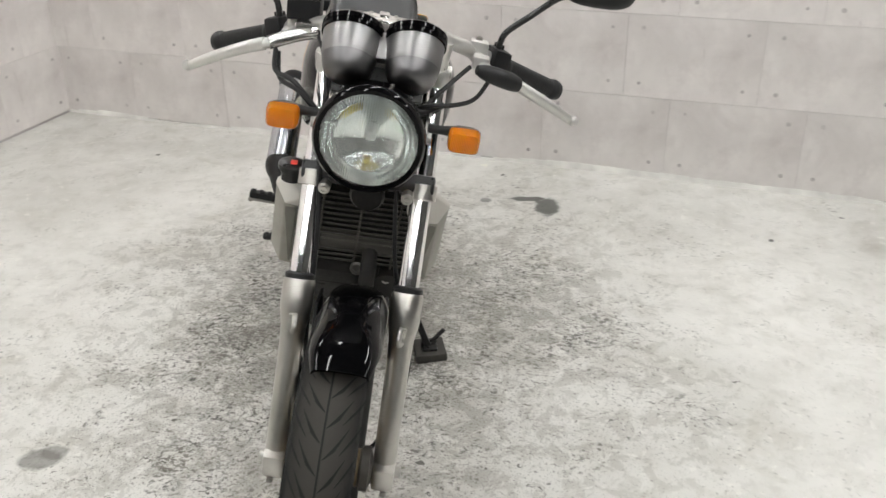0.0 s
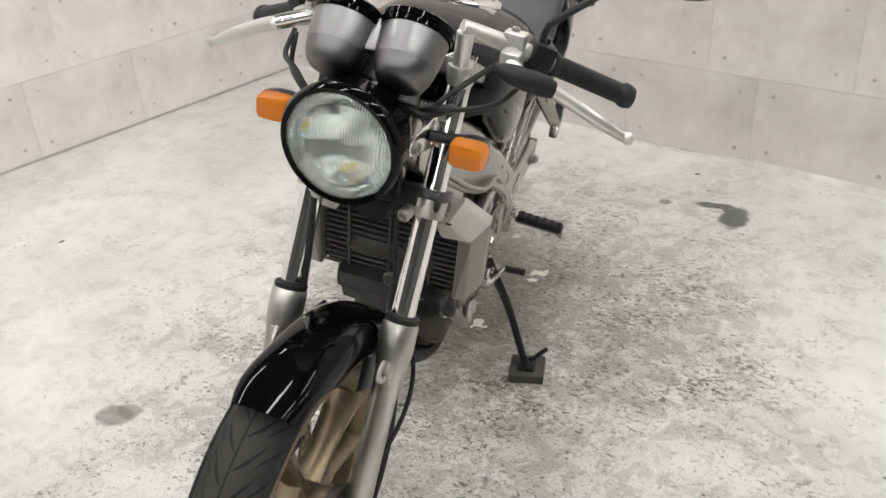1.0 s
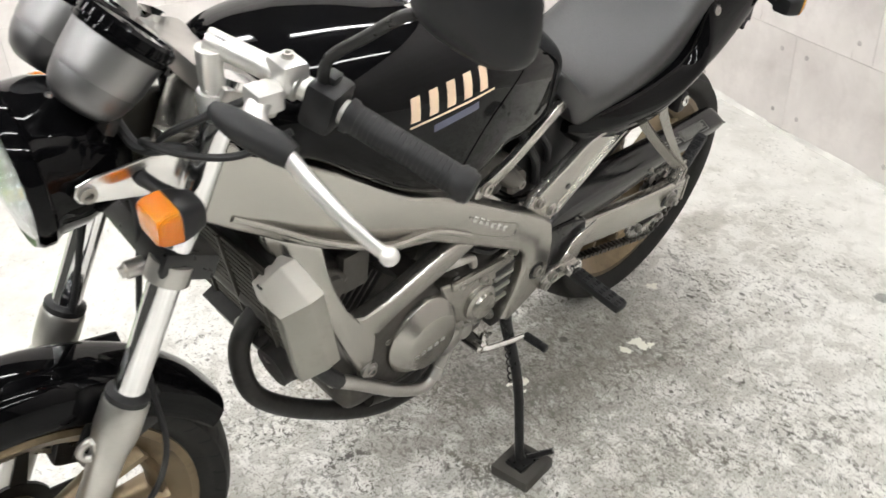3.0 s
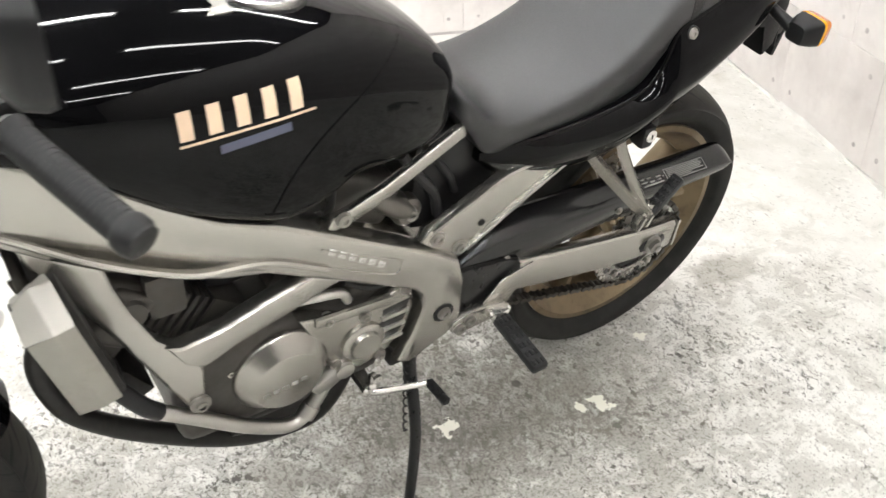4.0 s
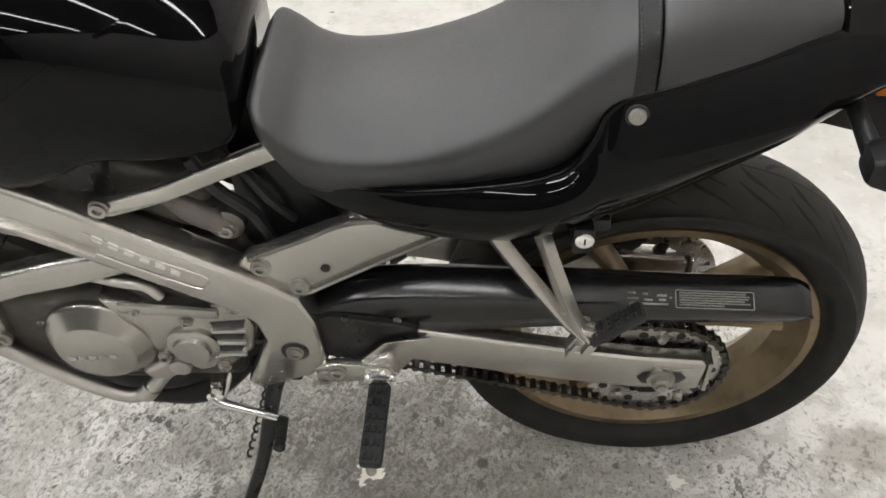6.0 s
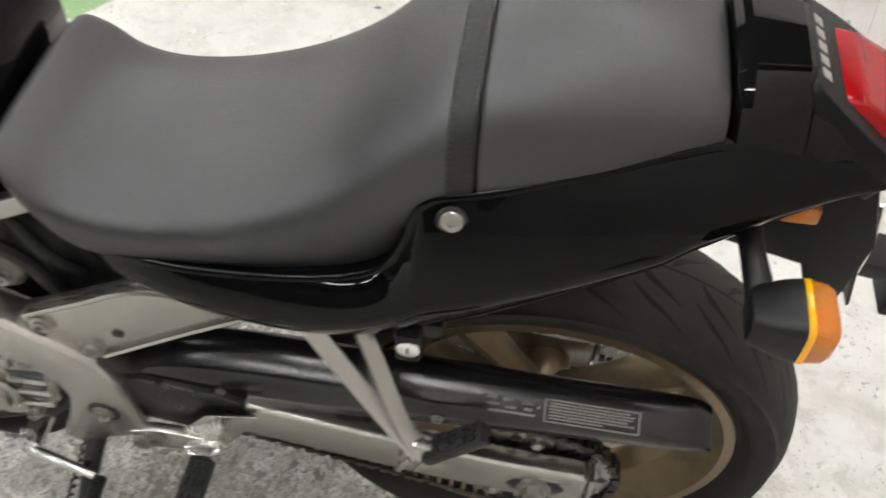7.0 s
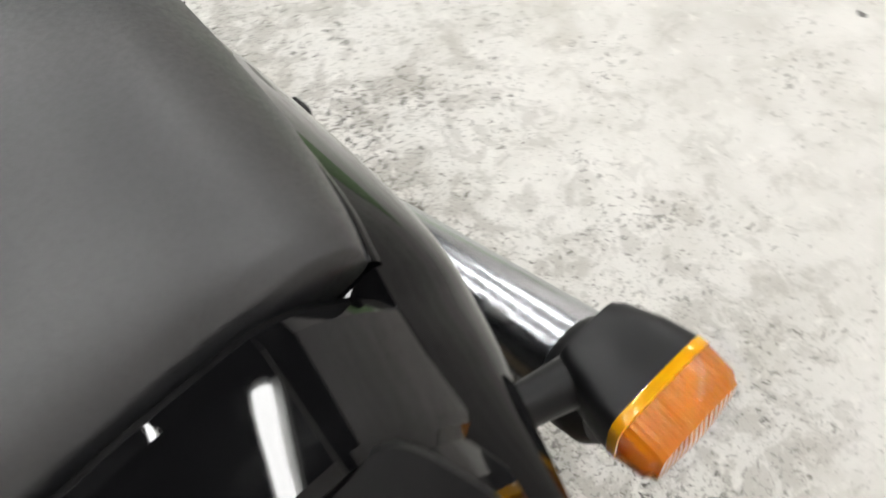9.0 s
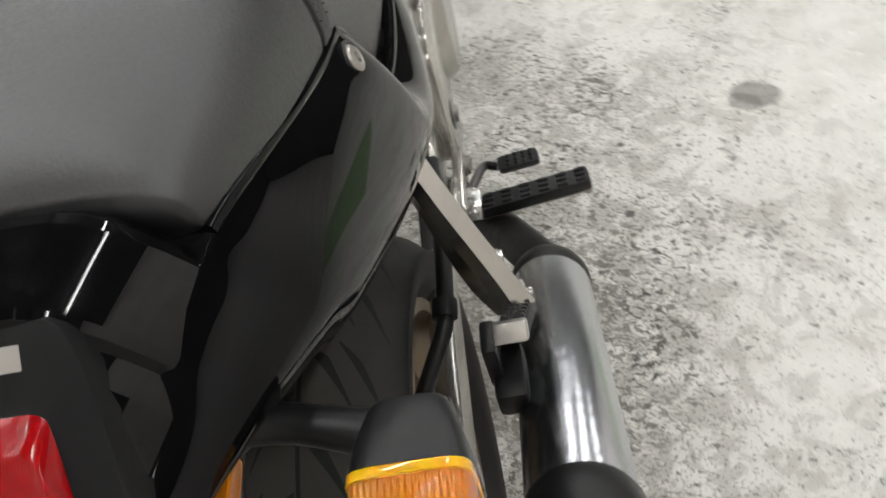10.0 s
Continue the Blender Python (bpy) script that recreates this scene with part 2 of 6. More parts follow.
SATIN = plain("satin_black_plastic", (0.0075, 0.0075, 0.008), 0.38, bump=0.10, scale=240, spec=0.28)
MATT = plain("matt_black_plastic", (0.0055, 0.0055, 0.0058), 0.45, bump=0.10, scale=240, spec=0.15)
BLACK = plain("black_metal", (0.009, 0.009, 0.009), 0.30, vary=0.3, grime=0.15, spec=0.4)
DIRTY = plain("sooty_black_metal", (0.013, 0.012, 0.011), 0.48, vary=0.4, bump=0.2, scale=90, grime=0.3, spec=0.28)
RUBBER = plain("black_rubber", (0.009, 0.009, 0.0095), 0.5, bump=0.2, scale=200, spec=0.35)
VINYL = plain("seat_vinyl", (0.0085, 0.0088, 0.0098), 0.48, vary=0.05, bump=0.16, scale=420, spec=0.82)
ALLOY = plain("silver_frame_paint", (0.44, 0.426, 0.395), 0.27, metal=0.95, vary=0.10, bump=0.0, scale=25, grime=0.08)
CAST = plain("cast_engine_alloy", (0.37, 0.357, 0.328), 0.27, metal=0.95, vary=0.08, bump=0.0, scale=60, grime=0.07)
DARKCAST = plain("oily_cast_alloy", (0.055, 0.051, 0.045), 0.5, metal=0.4, vary=0.3, bump=0.3, scale=90, grime=0.55)
DULLCAST = plain("dull_cast_alloy", (0.16, 0.15, 0.135), 0.42, metal=0.8, vary=0.2, bump=0.1, scale=120, grime=0.35)
SLIDER = plain("fork_slider_alloy", (0.46, 0.448, 0.42), 0.31, metal=0.95, vary=0.12, bump=0.0, scale=60, grime=0.14)
BRIGHTCAST = plain("bright_cast_alloy", (0.60, 0.59, 0.565), 0.32, metal=0.75, vary=0.05, bump=0.04, scale=90)
CHROME = plain("chrome", (0.86, 0.86, 0.86), 0.07, metal=1.0, vary=0.03, bump=0.01)
POLISHED = plain("polished_alloy", (0.78, 0.77, 0.75), 0.20, metal=1.0, vary=0.05, bump=0.0)
BOLT = plain("steel_bolt", (0.34, 0.325, 0.30), 0.35, metal=0.9, vary=0.2, grime=0.3)
MUFFLER = plain("muffler_steel", (0.50, 0.515, 0.54), 0.24, metal=1.0, vary=0.04, bump=0.0, scale=300)
BRONZE = plain("bronze_wheel_paint", (0.20, 0.152, 0.093), 0.34, metal=0.7, vary=0.16, bump=0.1, scale=90, grime=0.45)
METER = plain("brushed_meter_cup", (0.25, 0.245, 0.247), 0.38, metal=1.0, vary=0.03, bump=0.0, scale=20)
METER_BASE = plain("polished_meter_base", (0.17, 0.167, 0.17), 0.36, metal=1.0, vary=0.03, bump=0.0, scale=20)
SHROUD = plain("grey_shroud_plastic", (0.27, 0.258, 0.228), 0.40, metal=0.25, vary=0.08, bump=0.1, grime=0.2)
SHROUD_CAP = plain("pale_shroud_plastic", (0.52, 0.50, 0.455), 0.42, metal=0.2, vary=0.06, bump=0.06)
SHROUD_DARK = plain("dusty_shroud_front", (0.155, 0.148, 0.125), 0.55, vary=0.15, bump=0.1, grime=0.3)
STEEL = plain("disc_steel", (0.42, 0.41, 0.39), 0.28, metal=1.0, vary=0.15, grime=0.15)
CHAIN = plain("oily_chain", (0.07, 0.065, 0.058), 0.34, metal=0.9, vary=0.4, grime=0.3)
AMBER = lens_material("amber_lens", (1.0, 0.30, 0.003), 0.62, 110.0, rough=0.06, glowing=0.3, relief=0.4, spec=0.35, coat=0.2)
AMBER_SHINE = lens_material("amber_shine_band", (1.0, 0.38, 0.004), 0.1, 0.0, glowing=0.5)
RED = lens_material("red_lens", (0.27, 0.0015, 0.0030), 0.12, 230.0, rough=0.05, relief=0.05, spec=0.22, coat=0.0)
CLEAR = lens_material("headlight_glass", (0.95, 0.98, 0.97), 1.0, 0.0, 0.02)
FLUTED = lens_material("lamp_bowl_silver", (0.95, 0.97, 0.96), 0.0, 0.0, 0.07, metal=1.0)
LAMPGLASS = lens_material("fluted_lamp_glass", (0.95, 0.985, 0.97), 0.97, 82.0, 0.01, relief=0.30)
REFLECTOR = plain("lamp_reflector", (0.93, 0.95, 0.93), 0.16, metal=1.0, vary=0.03, bump=0.05, scale=70)
YELLOW = plain("yellow_bulb", (0.75, 0.55, 0.08), 0.3)
CREAM = plain("cream_decal", (0.74, 0.56, 0.40), 0.4, bump=0)
SILVERBADGE = plain("silver_badge", (0.33, 0.315, 0.29), 0.35, metal=0.4, bump=0)
BLUEGREY = plain("faded_blue_decal", (0.075, 0.080, 0.125), 0.4, bump=0)
PRINT = plain("label_print", (0.24, 0.235, 0.22), 0.5, bump=0)
PRINT_DARK = plain("grey_thread", (0.035, 0.034, 0.033), 0.7, bump=0)
SLAT = plain("dusty_slat", (0.075, 0.070, 0.058), 0.5, metal=0.2, vary=0.2, grime=0.3)
REDCAP = plain("red_cap_mark", (0.7, 0.05, 0.03), 0.4)
PADWOOD = plain("oily_pad", (0.045, 0.042, 0.036), 0.6, vary=0.3, bump=0.3, scale=60, grime=0.3)


# ---- geometry helpers ----
XF = [Matrix.Identity(4)]  # the pose under which parts are built: the steered front end changes it
DROOP = [False]  # while the handlebars are built: they sag towards their ends


def drooped(co):
    k = min(1.25, max(0.0, (abs(co.x) - 0.10) / 0.20))
    return Vector((co.x * (1 - 0.012 * k), co.y + 0.017 * k, co.z - 0.018 * k))


def part(name, bm, material, parent=None, label="", sharp=38, origin=None, steer=False):
    """Link a bmesh as one mesh object under a thing or a part."""
    if steer:
        if DROOP[0]:
            for v in bm.verts:
                v.co = drooped(v.co)
        bm.transform(XF[0])
    bmesh.ops.recalc_face_normals(bm, faces=bm.faces)
    for f in bm.faces:
        f.smooth = True
    limit = radians(sharp)
    for e in bm.edges:
        if len(e.link_faces) == 2 and e.calc_face_angle(0) > limit:
            e.smooth = False
    if origin is not None:
        bm.transform(Matrix.Translation(-Vector(origin)))
    me = bpy.data.meshes.new(name)
    bm.to_mesh(me)
    bm.free()
    me.materials.append(material)
    ob = new(name, me)
    if parent is not None:
        ob.parent = parent
    if origin is not None:
        ob.location = origin
    if label:
        ob["label"] = label
    return ob


def box(cx, cy, cz, sx, sy, sz, bevel=0.0, turn=None, segs=2):
    bm = bmesh.new()
    bmesh.ops.create_cube(bm, size=1.0)
    bm.transform(Matrix.Diagonal((sx, sy, sz, 1)))
    if bevel:
        bmesh.ops.bevel(bm, geom=list(bm.edges), offset=bevel, segments=segs, profile=0.6, affect="EDGES")
    m = Matrix.Translation((cx, cy, cz))
    bm.transform(m @ turn if turn is not None else m)
    return bm


def joined(*bms):
    out = bmesh.new()
    for b in bms:
        me = bpy.data.meshes.new("join")
        b.to_mesh(me)
        b.free()
        out.from_mesh(me)
        bpy.data.meshes.remove(me)
    return out


def smooth_path(points, steps=6):
    """Catmull-Rom through the points (any number of columns)."""
    p = np.array(points, float)
    if len(p) < 3:
        return p
    q = np.vstack([2 * p[0] - p[1], p, 2 * p[-1] - p[-2]])
    out = []
    for i in range(1, len(q) - 2):
        a, b, c, d = q[i - 1:i + 3]
        for k in range(steps):
            t = k / steps
            out.append(0.5 * (2 * b + (c - a) * t + (2 * a - 5 * b + 4 * c - d) * t * t + (3 * b - a - 3 * c + d) * t ** 3))
    out.append(q[-2])
    return np.array(out)


def tube(points, radius, seg=10, steps=6, flat=1.0):
    """A round pipe through the points; radius may be one number or one for each point."""
    rr = [radius] * len(points) if isinstance(radius, (int, float)) else radius
    path = smooth_path([(*p, r) for p, r in zip(points, rr)], steps)
    bm = bmesh.new()
    rings, side = [], None
    for i, row in enumerate(path):
        here = Vector(row[:3])
        ahead = Vector(path[min(i + 1, len(path) - 1)][:3]) - Vector(path[max(i - 1, 0)][:3])
        ahead.normalize()
        if side is None:
            side = ahead.cross(Vector((1, 0, 0)) if abs(ahead.x) < 0.8 else Vector((0, 0, 1)))
        side = (side - ahead * side.dot(ahead)).normalized()
        up = ahead.cross(side)
        rings.append([bm.verts.new(here + float(row[3]) * (math.cos(a) * side * flat + math.sin(a) * up)) for a in np.linspace(0, 2 * math.pi, seg, endpoint=False)])
    skin(bm, rings)
    return bm


def skin(bm, rings, caps=True, closed=False):
    n = len(rings[0])
    pairs = list(zip(rings, rings[1:])) + ([(rings[-1], rings[0])] if closed else [])
    for a, b in pairs:
        for i in range(n):
            j = (i + 1) % n
            bm.faces.new((a[i], a[j], b[j], b[i]))
    if caps and not closed:
        bm.faces.new(rings[0])
        bm.faces.new(rings[-1])


def lathe(profile, centre, axis, seg=28, caps=True):
    """Turn (radius, height) pairs round an axis through centre."""
    bm = bmesh.new()
    turn = Vector(axis).to_track_quat("Z", "Y").to_matrix()
    rings = []
    for r, h in profile:
        r = max(r, 1e-4)
        rings.append([bm.verts.new(Vector(centre) + turn @ Vector((r * math.cos(a), r * math.sin(a), h))) for a in np.linspace(0, 2 * math.pi, seg, endpoint=False)])
    skin(bm, rings, caps)
    return bm


def rod(a, b, r, seg=12, bevel=0.0):
    a, b = Vector(a), Vector(b)
    h = (b - a).length
    prof = [(r, 0), (r, h)] if not bevel else [(r - bevel, 0), (r, bevel), (r, h - bevel), (r - bevel, h)]
    return lathe(prof, a, b - a, seg)


def prism(outline, x0, x1, bevel=0.004, warp=None, segs=2):
    """A side outline in (y, z), with thickness from x0 to x1 and rounded edges."""
    bm = bmesh.new()
    lo = [bm.verts.new((x0, y, z)) for y, z in outline]
    hi = [bm.verts.new((x1, y, z)) for y, z in outline]
    skin(bm, [lo, hi])
    bmesh.ops.recalc_face_normals(bm, faces=bm.faces)
    if bevel:
        rim = [e for e in bm.edges if abs(e.verts[0].co.x - e.verts[1].co.x) < 1e-6]
        bmesh.ops.bevel(bm, geom=rim, offset=bevel, segments=segs, profile=0.5, affect="EDGES", clamp_overlap=True)
    if warp:
        for v in bm.verts:
            v.co = warp(v.co)
    return bm


def mirrored(bm):
    bm.transform(Matrix.Diagonal((-1, 1, 1, 1)))
    bmesh.ops.reverse_faces(bm, faces=bm.faces)
    return bm


def shell(rows, steps=4, k=9, up=2.6, low=2.2):
    """A body lofted along y, the same on both sides. Rows: y, top, bottom, half width, half width at the bottom, height of the widest line."""
    bm = bmesh.new()
    rings = []
    for y, zt, zb, w, wb, zw, *own in smooth_path(rows, steps):
        n = own[0] if own else up
        half = []
        for i in range(k + 1):
            a = math.pi / 2 * (1 - i / k)
            half.append((w * math.cos(a) ** (2 / n) if i else 0.0, zw + (zt - zw) * math.sin(a) ** (2 / n) if i < k else zw))
        for i in range(1, k + 1):
            a = math.pi / 2 * i / k
            half.append((wb + (w - wb) * max(math.cos(a), 0) ** (2 / low), zw - (zw - zb) * math.sin(a) ** (2 / low)))
        half.append((0.0, zb))
        loop = half + [(-x, z) for x, z in half[-2:0:-1]]
        rings.append([bm.verts.new((x, y, z)) for x, z in loop])
    skin(bm, rings)
    return bm


def bolt(at, axis, r=0.008, h=0.006):
    return lathe([(r * 1.15, 0), (r * 1.15, h * 0.3), (r, h * 0.4), (r, h), (r * 0.55, h), (r * 0.5, h * 0.45), (0.0, h * 0.45)], at, axis, 12)


# ---- the room: walls, floor, ceiling ----
ROOM = pose(-1.63, 4.67, 0, 0, 0, -16.6)
LONG, DEEP, HIGH = 6.6, 7.2, 2.6
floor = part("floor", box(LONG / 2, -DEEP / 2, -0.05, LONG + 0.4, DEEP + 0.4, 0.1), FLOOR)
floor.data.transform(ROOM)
tagged(floor, "worn pale grey painted concrete floor with dark chips, oil stains and painted shade under the motorcycle", "floor", kind="structure")
ceiling = part("ceiling", box(LONG / 2, -DEEP / 2, HIGH + 0.06, LONG + 0.4, DEEP + 0.4, 0.12), CEILING)
ceiling.matrix_world = ROOM
tagged(ceiling, "dark unlit ceiling of the garage", "ceiling", kind="structure")


def wall(name, m, length, label, material):
    w = part(name, box(length / 2, 0.06, HIGH / 2, length, 0.12, HIGH), material)
    w.matrix_world = m
    return tagged(w, label, "wall", kind="structure")


wall_back = wall("wall_back", ROOM, LONG, "pale concrete-print wall with panel seams and grey tie holes", WALL_BACKING)
wall_side = wall("wall_side", ROOM @ pose(0, -DEEP, 0, 0, 0, 90), DEEP, "pale concrete-print side wall with panel seams", WALL_BACKING)
# two unseen walls added to close the room, darkened for reflections
wall_far = wall("wall_far", ROOM @ pose(LONG, 0, 0, 0, 0, -90), DEEP, "unseen closing wall, coloured near-black for the unlit garage beyond", WALL_PLAIN)
wall_front = wall("wall_front", ROOM @ pose(LONG, -DEEP, 0, 0, 0, 180), LONG, "unseen closing wall, coloured near-black for the unlit garage beyond", WALL_PLAIN)


# ---- lamps ----
def ceiling_light(x, y):
    lamp = new("ceiling_light")
    part("lamp_body", box(0, 0, -0.03, 1.24, 0.09, 0.06, 0.008), LAMP_BODY, lamp)
    part("tube", rod((-0.59, 0, -0.090), (0.59, 0, -0.090), 0.026, 14), TUBE_LIGHT, lamp, "glowing white fluorescent tube")
    for s in (-1, 1):
        part("tube_holder", box(s * 0.605, 0, -0.075, 0.025, 0.035, 0.05, 0.004), LAMP_BODY, lamp)
    lamp.matrix_world = ROOM @ pose(x, y, HIGH, 0, 0, 90)
    return tagged(lamp, "white fluorescent batten lamp fixed to the ceiling", "ceiling light", "ceiling lights")


for lx in LAMP_X:
    for ly in LAMP_Y:
        ceiling_light(lx, ly)


# ---- the motorcycle ----
bike = new("motorcycle")
bike.matrix_world = Matrix.Translation((0.038, 1.846, 0.0)) @ pose(0, 0, 0, 0, 0, 6.7) @ pose(0, 0, 0, 0, 11.4, 0)
tagged(bike, "black naked motorcycle with silver alloy frame leaning on its stand", "motorcycle")
SIDES = (1, -1)
RAKE = Vector((0, math.sin(radians(24.7)), math.cos(radians(24.7))))
FORK0 = Vector((0, 0.01, 0.30))
HEAD = Vector((0, 0.255, 0.746))
XF[0] = Matrix.Translation(HEAD) @ Matrix.Rotation(radians(-STEER), 4, RAKE) @ Matrix.Translation(-HEAD)


def fork_at(z, x=0.0, ahead=0.0):
    p = FORK0 + RAKE * ((z - FORK0.z) / RAKE.z)
    return Vector((x, p.y - ahead, p.z))


# -- wheels
def wheel(name, centre, radius, width, rim_r, rim_w, label, steer, turns, phase):
    c = Vector(centre)
    at = XF[0] @ c if steer else c
    hub = part(name, lathe([(0.018, -0.075), (0.032, -0.07), (0.034, -0.045), (0.028, -0.03), (0.028, 0.03), (0.034, 0.045), (0.032, 0.07), (0.018, 0.075)], c, (1, 0, 0), 24), BRONZE, bike, label, steer=steer)
    h = width / 2
    out, mid = radius, radius - 0.42 * (radius - rim_r)
    profile = [(rim_r - 0.012, -rim_w + 0.008), (rim_r + 0.006, -rim_w + 0.002), (rim_r + 0.02, -h * 0.93), (mid, -h), (out - 0.026, -h * 0.90), (out - 0.013, -h * 0.70), (out - 0.005, -h * 0.42), (out, -h * 0.12)]
    profile = [tuple(r) for r in smooth_path(profile + [(r, -x) for r, x in profile[::-1]], 3)]
    tyre = lathe(profile, c, (1, 0, 0), 72, caps=False)
    part("tyre", tyre, tyre_material(name + "_rubber", radius, turns), hub, "black tyre with slanted tread grooves", origin=c, steer=False)
    if steer:
        hub.children[0].matrix_basis = XF[0] @ Matrix.Translation(c)
    rim = [(rim_r - 0.012, -rim_w), (rim_r, -rim_w), (rim_r + 0.001, -rim_w + 0.005), (rim_r - 0.016, -rim_w + 0.010), (rim_r - 0.022, -rim_w * 0.5), (rim_r - 0.036, -rim_w * 0.3), (rim_r - 0.036, rim_w * 0.3),
           (rim_r - 0.022, rim_w * 0.5), (rim_r - 0.016, rim_w - 0.010), (rim_r + 0.001, rim_w - 0.005), (rim_r, rim_w), (rim_r - 0.012, rim_w),
           (rim_r - 0.028, rim_w * 0.6), (rim_r - 0.046, rim_w * 0.34), (rim_r - 0.046, -rim_w * 0.34), (rim_r - 0.028, -rim_w * 0.6)]
    bm = bmesh.new()
    rings = []
    for a in np.linspace(0, 2 * math.pi, 64, endpoint=False):
        rings.append([bm.verts.new(c + Vector((x, r * math.cos(a), r * math.sin(a)))) for r, x in rim])
    skin(bm, rings, closed=True)
    part("rim", bm, BRONZE, hub, "bronze painted cast rim", steer=steer)
    for i in range(3):
        # a spoke is a loop of two ribs that part towards the rim
        arm = [tube([(0, 0.026, k * 0.010), (0, 0.060, k * 0.020), (0, 0.110, k * 0.037), (0, (rim_r - 0.040) * 0.955, k * (rim_r - 0.040) * 0.296)], [0.013, 0.012, 0.012, 0.016], 10, 5, 1.0) for k in SIDES]
        arm.append(tube([(0, rim_r - 0.056, -0.052), (0, rim_r - 0.048, 0.0), (0, rim_r - 0.056, 0.052)], 0.012, 8))
        arm.append(prism([(0.02, -0.02), (0.02, 0.02), (0.066, 0.027), (0.066, -0.027)], -0.010, 0.010, 0.004))
        spoke = joined(*arm)
        spoke.transform(Matrix.Translation(c) @ Matrix.Rotation(radians(phase + 120 * i), 4, "X") @ Matrix.Diagonal((2.1, 1, 1, 1)))
        part("spoke", spoke, BRONZE, hub, steer=steer)
    return hub


def disc(parent, centre, x, r, inner, steer, holes=26):
    bm = bmesh.new()
    c = Vector(centre)
    rings = []
    for a in np.linspace(0, 2 * math.pi, 56, endpoint=False):
        rings.append([bm.verts.new(c + Vector((x + dx, rr * math.cos(a), rr * math.sin(a)))) for rr, dx in ((inner, 0), (inner, 0.004), (r, 0.004), (r, 0))])
    skin(bm, rings, closed=True)
    d = part("brake_disc", bm, STEEL, parent, "drilled steel brake disc", steer=steer)
    for i in range(holes):
        spots = bmesh.new()
        a, rr = i / holes * 2 * math.pi, inner + (r - inner) * (0.3 + 0.4 * (i % 2))
        for s in (-0.0006, 0.0046):
            bmesh.ops.create_cone(spots, cap_ends=True, segments=8, radius1=0.0042, radius2=0.0042, depth=0.0006, matrix=Matrix.Translation(c + Vector((x + s, rr * math.cos(a), rr * math.sin(a)))) @ Matrix.Rotation(math.pi / 2, 4, "Y"))
        part("drill_hole", spots, BLACK, parent, steer=steer)
    carrier = [lathe([(0.055, 0), (0.055, 0.006), (0.03, 0.006), (0.03, 0)], c + Vector((x, 0, 0)), (1, 0, 0), 24)]
    for i in range(5):
        b = prism([(0.05, -0.012), (0.05, 0.012), (inner + 0.006, 0.008), (inner + 0.006, -0.008)], x, x + 0.005, 0.001)
        b.transform(Matrix.Translation((0, c.y, c.z)) @ Matrix.Rotation(i * 2 * math.pi / 5, 4, "X"))
        carrier.append(b)
    part("disc_carrier", joined(*carrier), DIRTY, d, steer=steer)
    return d


FRONT, REAR = (0, 0.002, 0.300), (-0.028, 1.379, 0.299)
front_wheel = wheel("front_wheel", FRONT, 0.296, 0.106, 0.2305, 0.041, "three-spoke bronze front wheel", True, 40, 12)
rear_wheel = wheel("rear_wheel", REAR, 0.301, 0.146, 0.2305, 0.054, "three-spoke bronze rear wheel", False, 26, 18.5)
part("speedometer_drive", lathe([(0.0, 0.052), (0.034, 0.052), (0.040, 0.056), (0.040, 0.070), (0.028, 0.074), (0.014, 0.078)], FRONT, (1, 0, 0), 28), DARKCAST, front_wheel, "dull speedometer drive at the hub", steer=True)
disc(front_wheel, FRONT, -0.062, 0.148, 0.105, True)
disc(rear_wheel, (0, REAR[1], REAR[2]), -0.098, 0.110, 0.072, False, 20)

# rear sprocket with teeth
teeth = bmesh.new()
ring = []
for i in range(160):
    a = i / 160 * 2 * math.pi
    r = 0.097 + (0.0035 if i % 4 in (1, 2) else -0.003)
    ring.append([teeth.verts.new((x, REAR[1] + rr * math.cos(a), REAR[2] + rr * math.sin(a))) for rr, x in ((0.062, 0.068), (0.062, 0.074), (r, 0.074), (r, 0.068))])
skin(teeth, ring, closed=True)
sprocket = part("sprocket", teeth, STEEL, rear_wheel, "worn steel rear sprocket")
part("sprocket_carrier", lathe([(0.07, -0.004), (0.068, 0.004), (0.05, 0.012), (0.02, 0.014)], (0.062, REAR[1], REAR[2]), (1, 0, 0), 28), DIRTY, sprocket)
for i in range(10):
    a = (i + 0.5) * 2 * math.pi / 10 + 0.3
    part("drill_hole", lathe([(0.0065, 0), (0.0065, 0.0009), (0.0, 0.0009)], (0.0738, REAR[1] + 0.080 * math.cos(a), REAR[2] + 0.080 * math.sin(a)), (1, 0, 0), 14), BLACK, sprocket)
for i in range(5):
    a = i * 2 * math.pi / 5 + 0.3
    part("sprocket_nut", lathe([(0.0075, 0), (0.0075, 0.007), (0.004, 0.010)], (0.074, REAR[1] + 0.073 * math.cos(a), REAR[2] + 0.073 * math.sin(a)), (1, 0, 0), 6), BOLT, sprocket)

# chain: side plates and rollers along both runs
PITCH = 0.0155
run = []
fc, fr, rr = Vector((0, 0.790, 0.398)), 0.034, 0.097
for (a, b) in ((Vector((0, fc.y - 0.004, fc.z - fr)), Vector((0, REAR[1] - 0.012, REAR[2] - rr))), (Vector((0, REAR[1] + 0.006, REAR[2] + rr)), Vector((0, fc.y - 0.002, fc.z + fr)))):
    n = int((b - a).length / PITCH)
    run += [a.lerp(b, i / n) for i in range(n)]
    if a.z < 0.37:
        run += [Vector((0, REAR[1] + rr * math.cos(t), REAR[2] + rr * math.sin(t))) for t in np.linspace(-math.pi * 0.52, math.pi * 0.48, 19)]
links = bmesh.new()
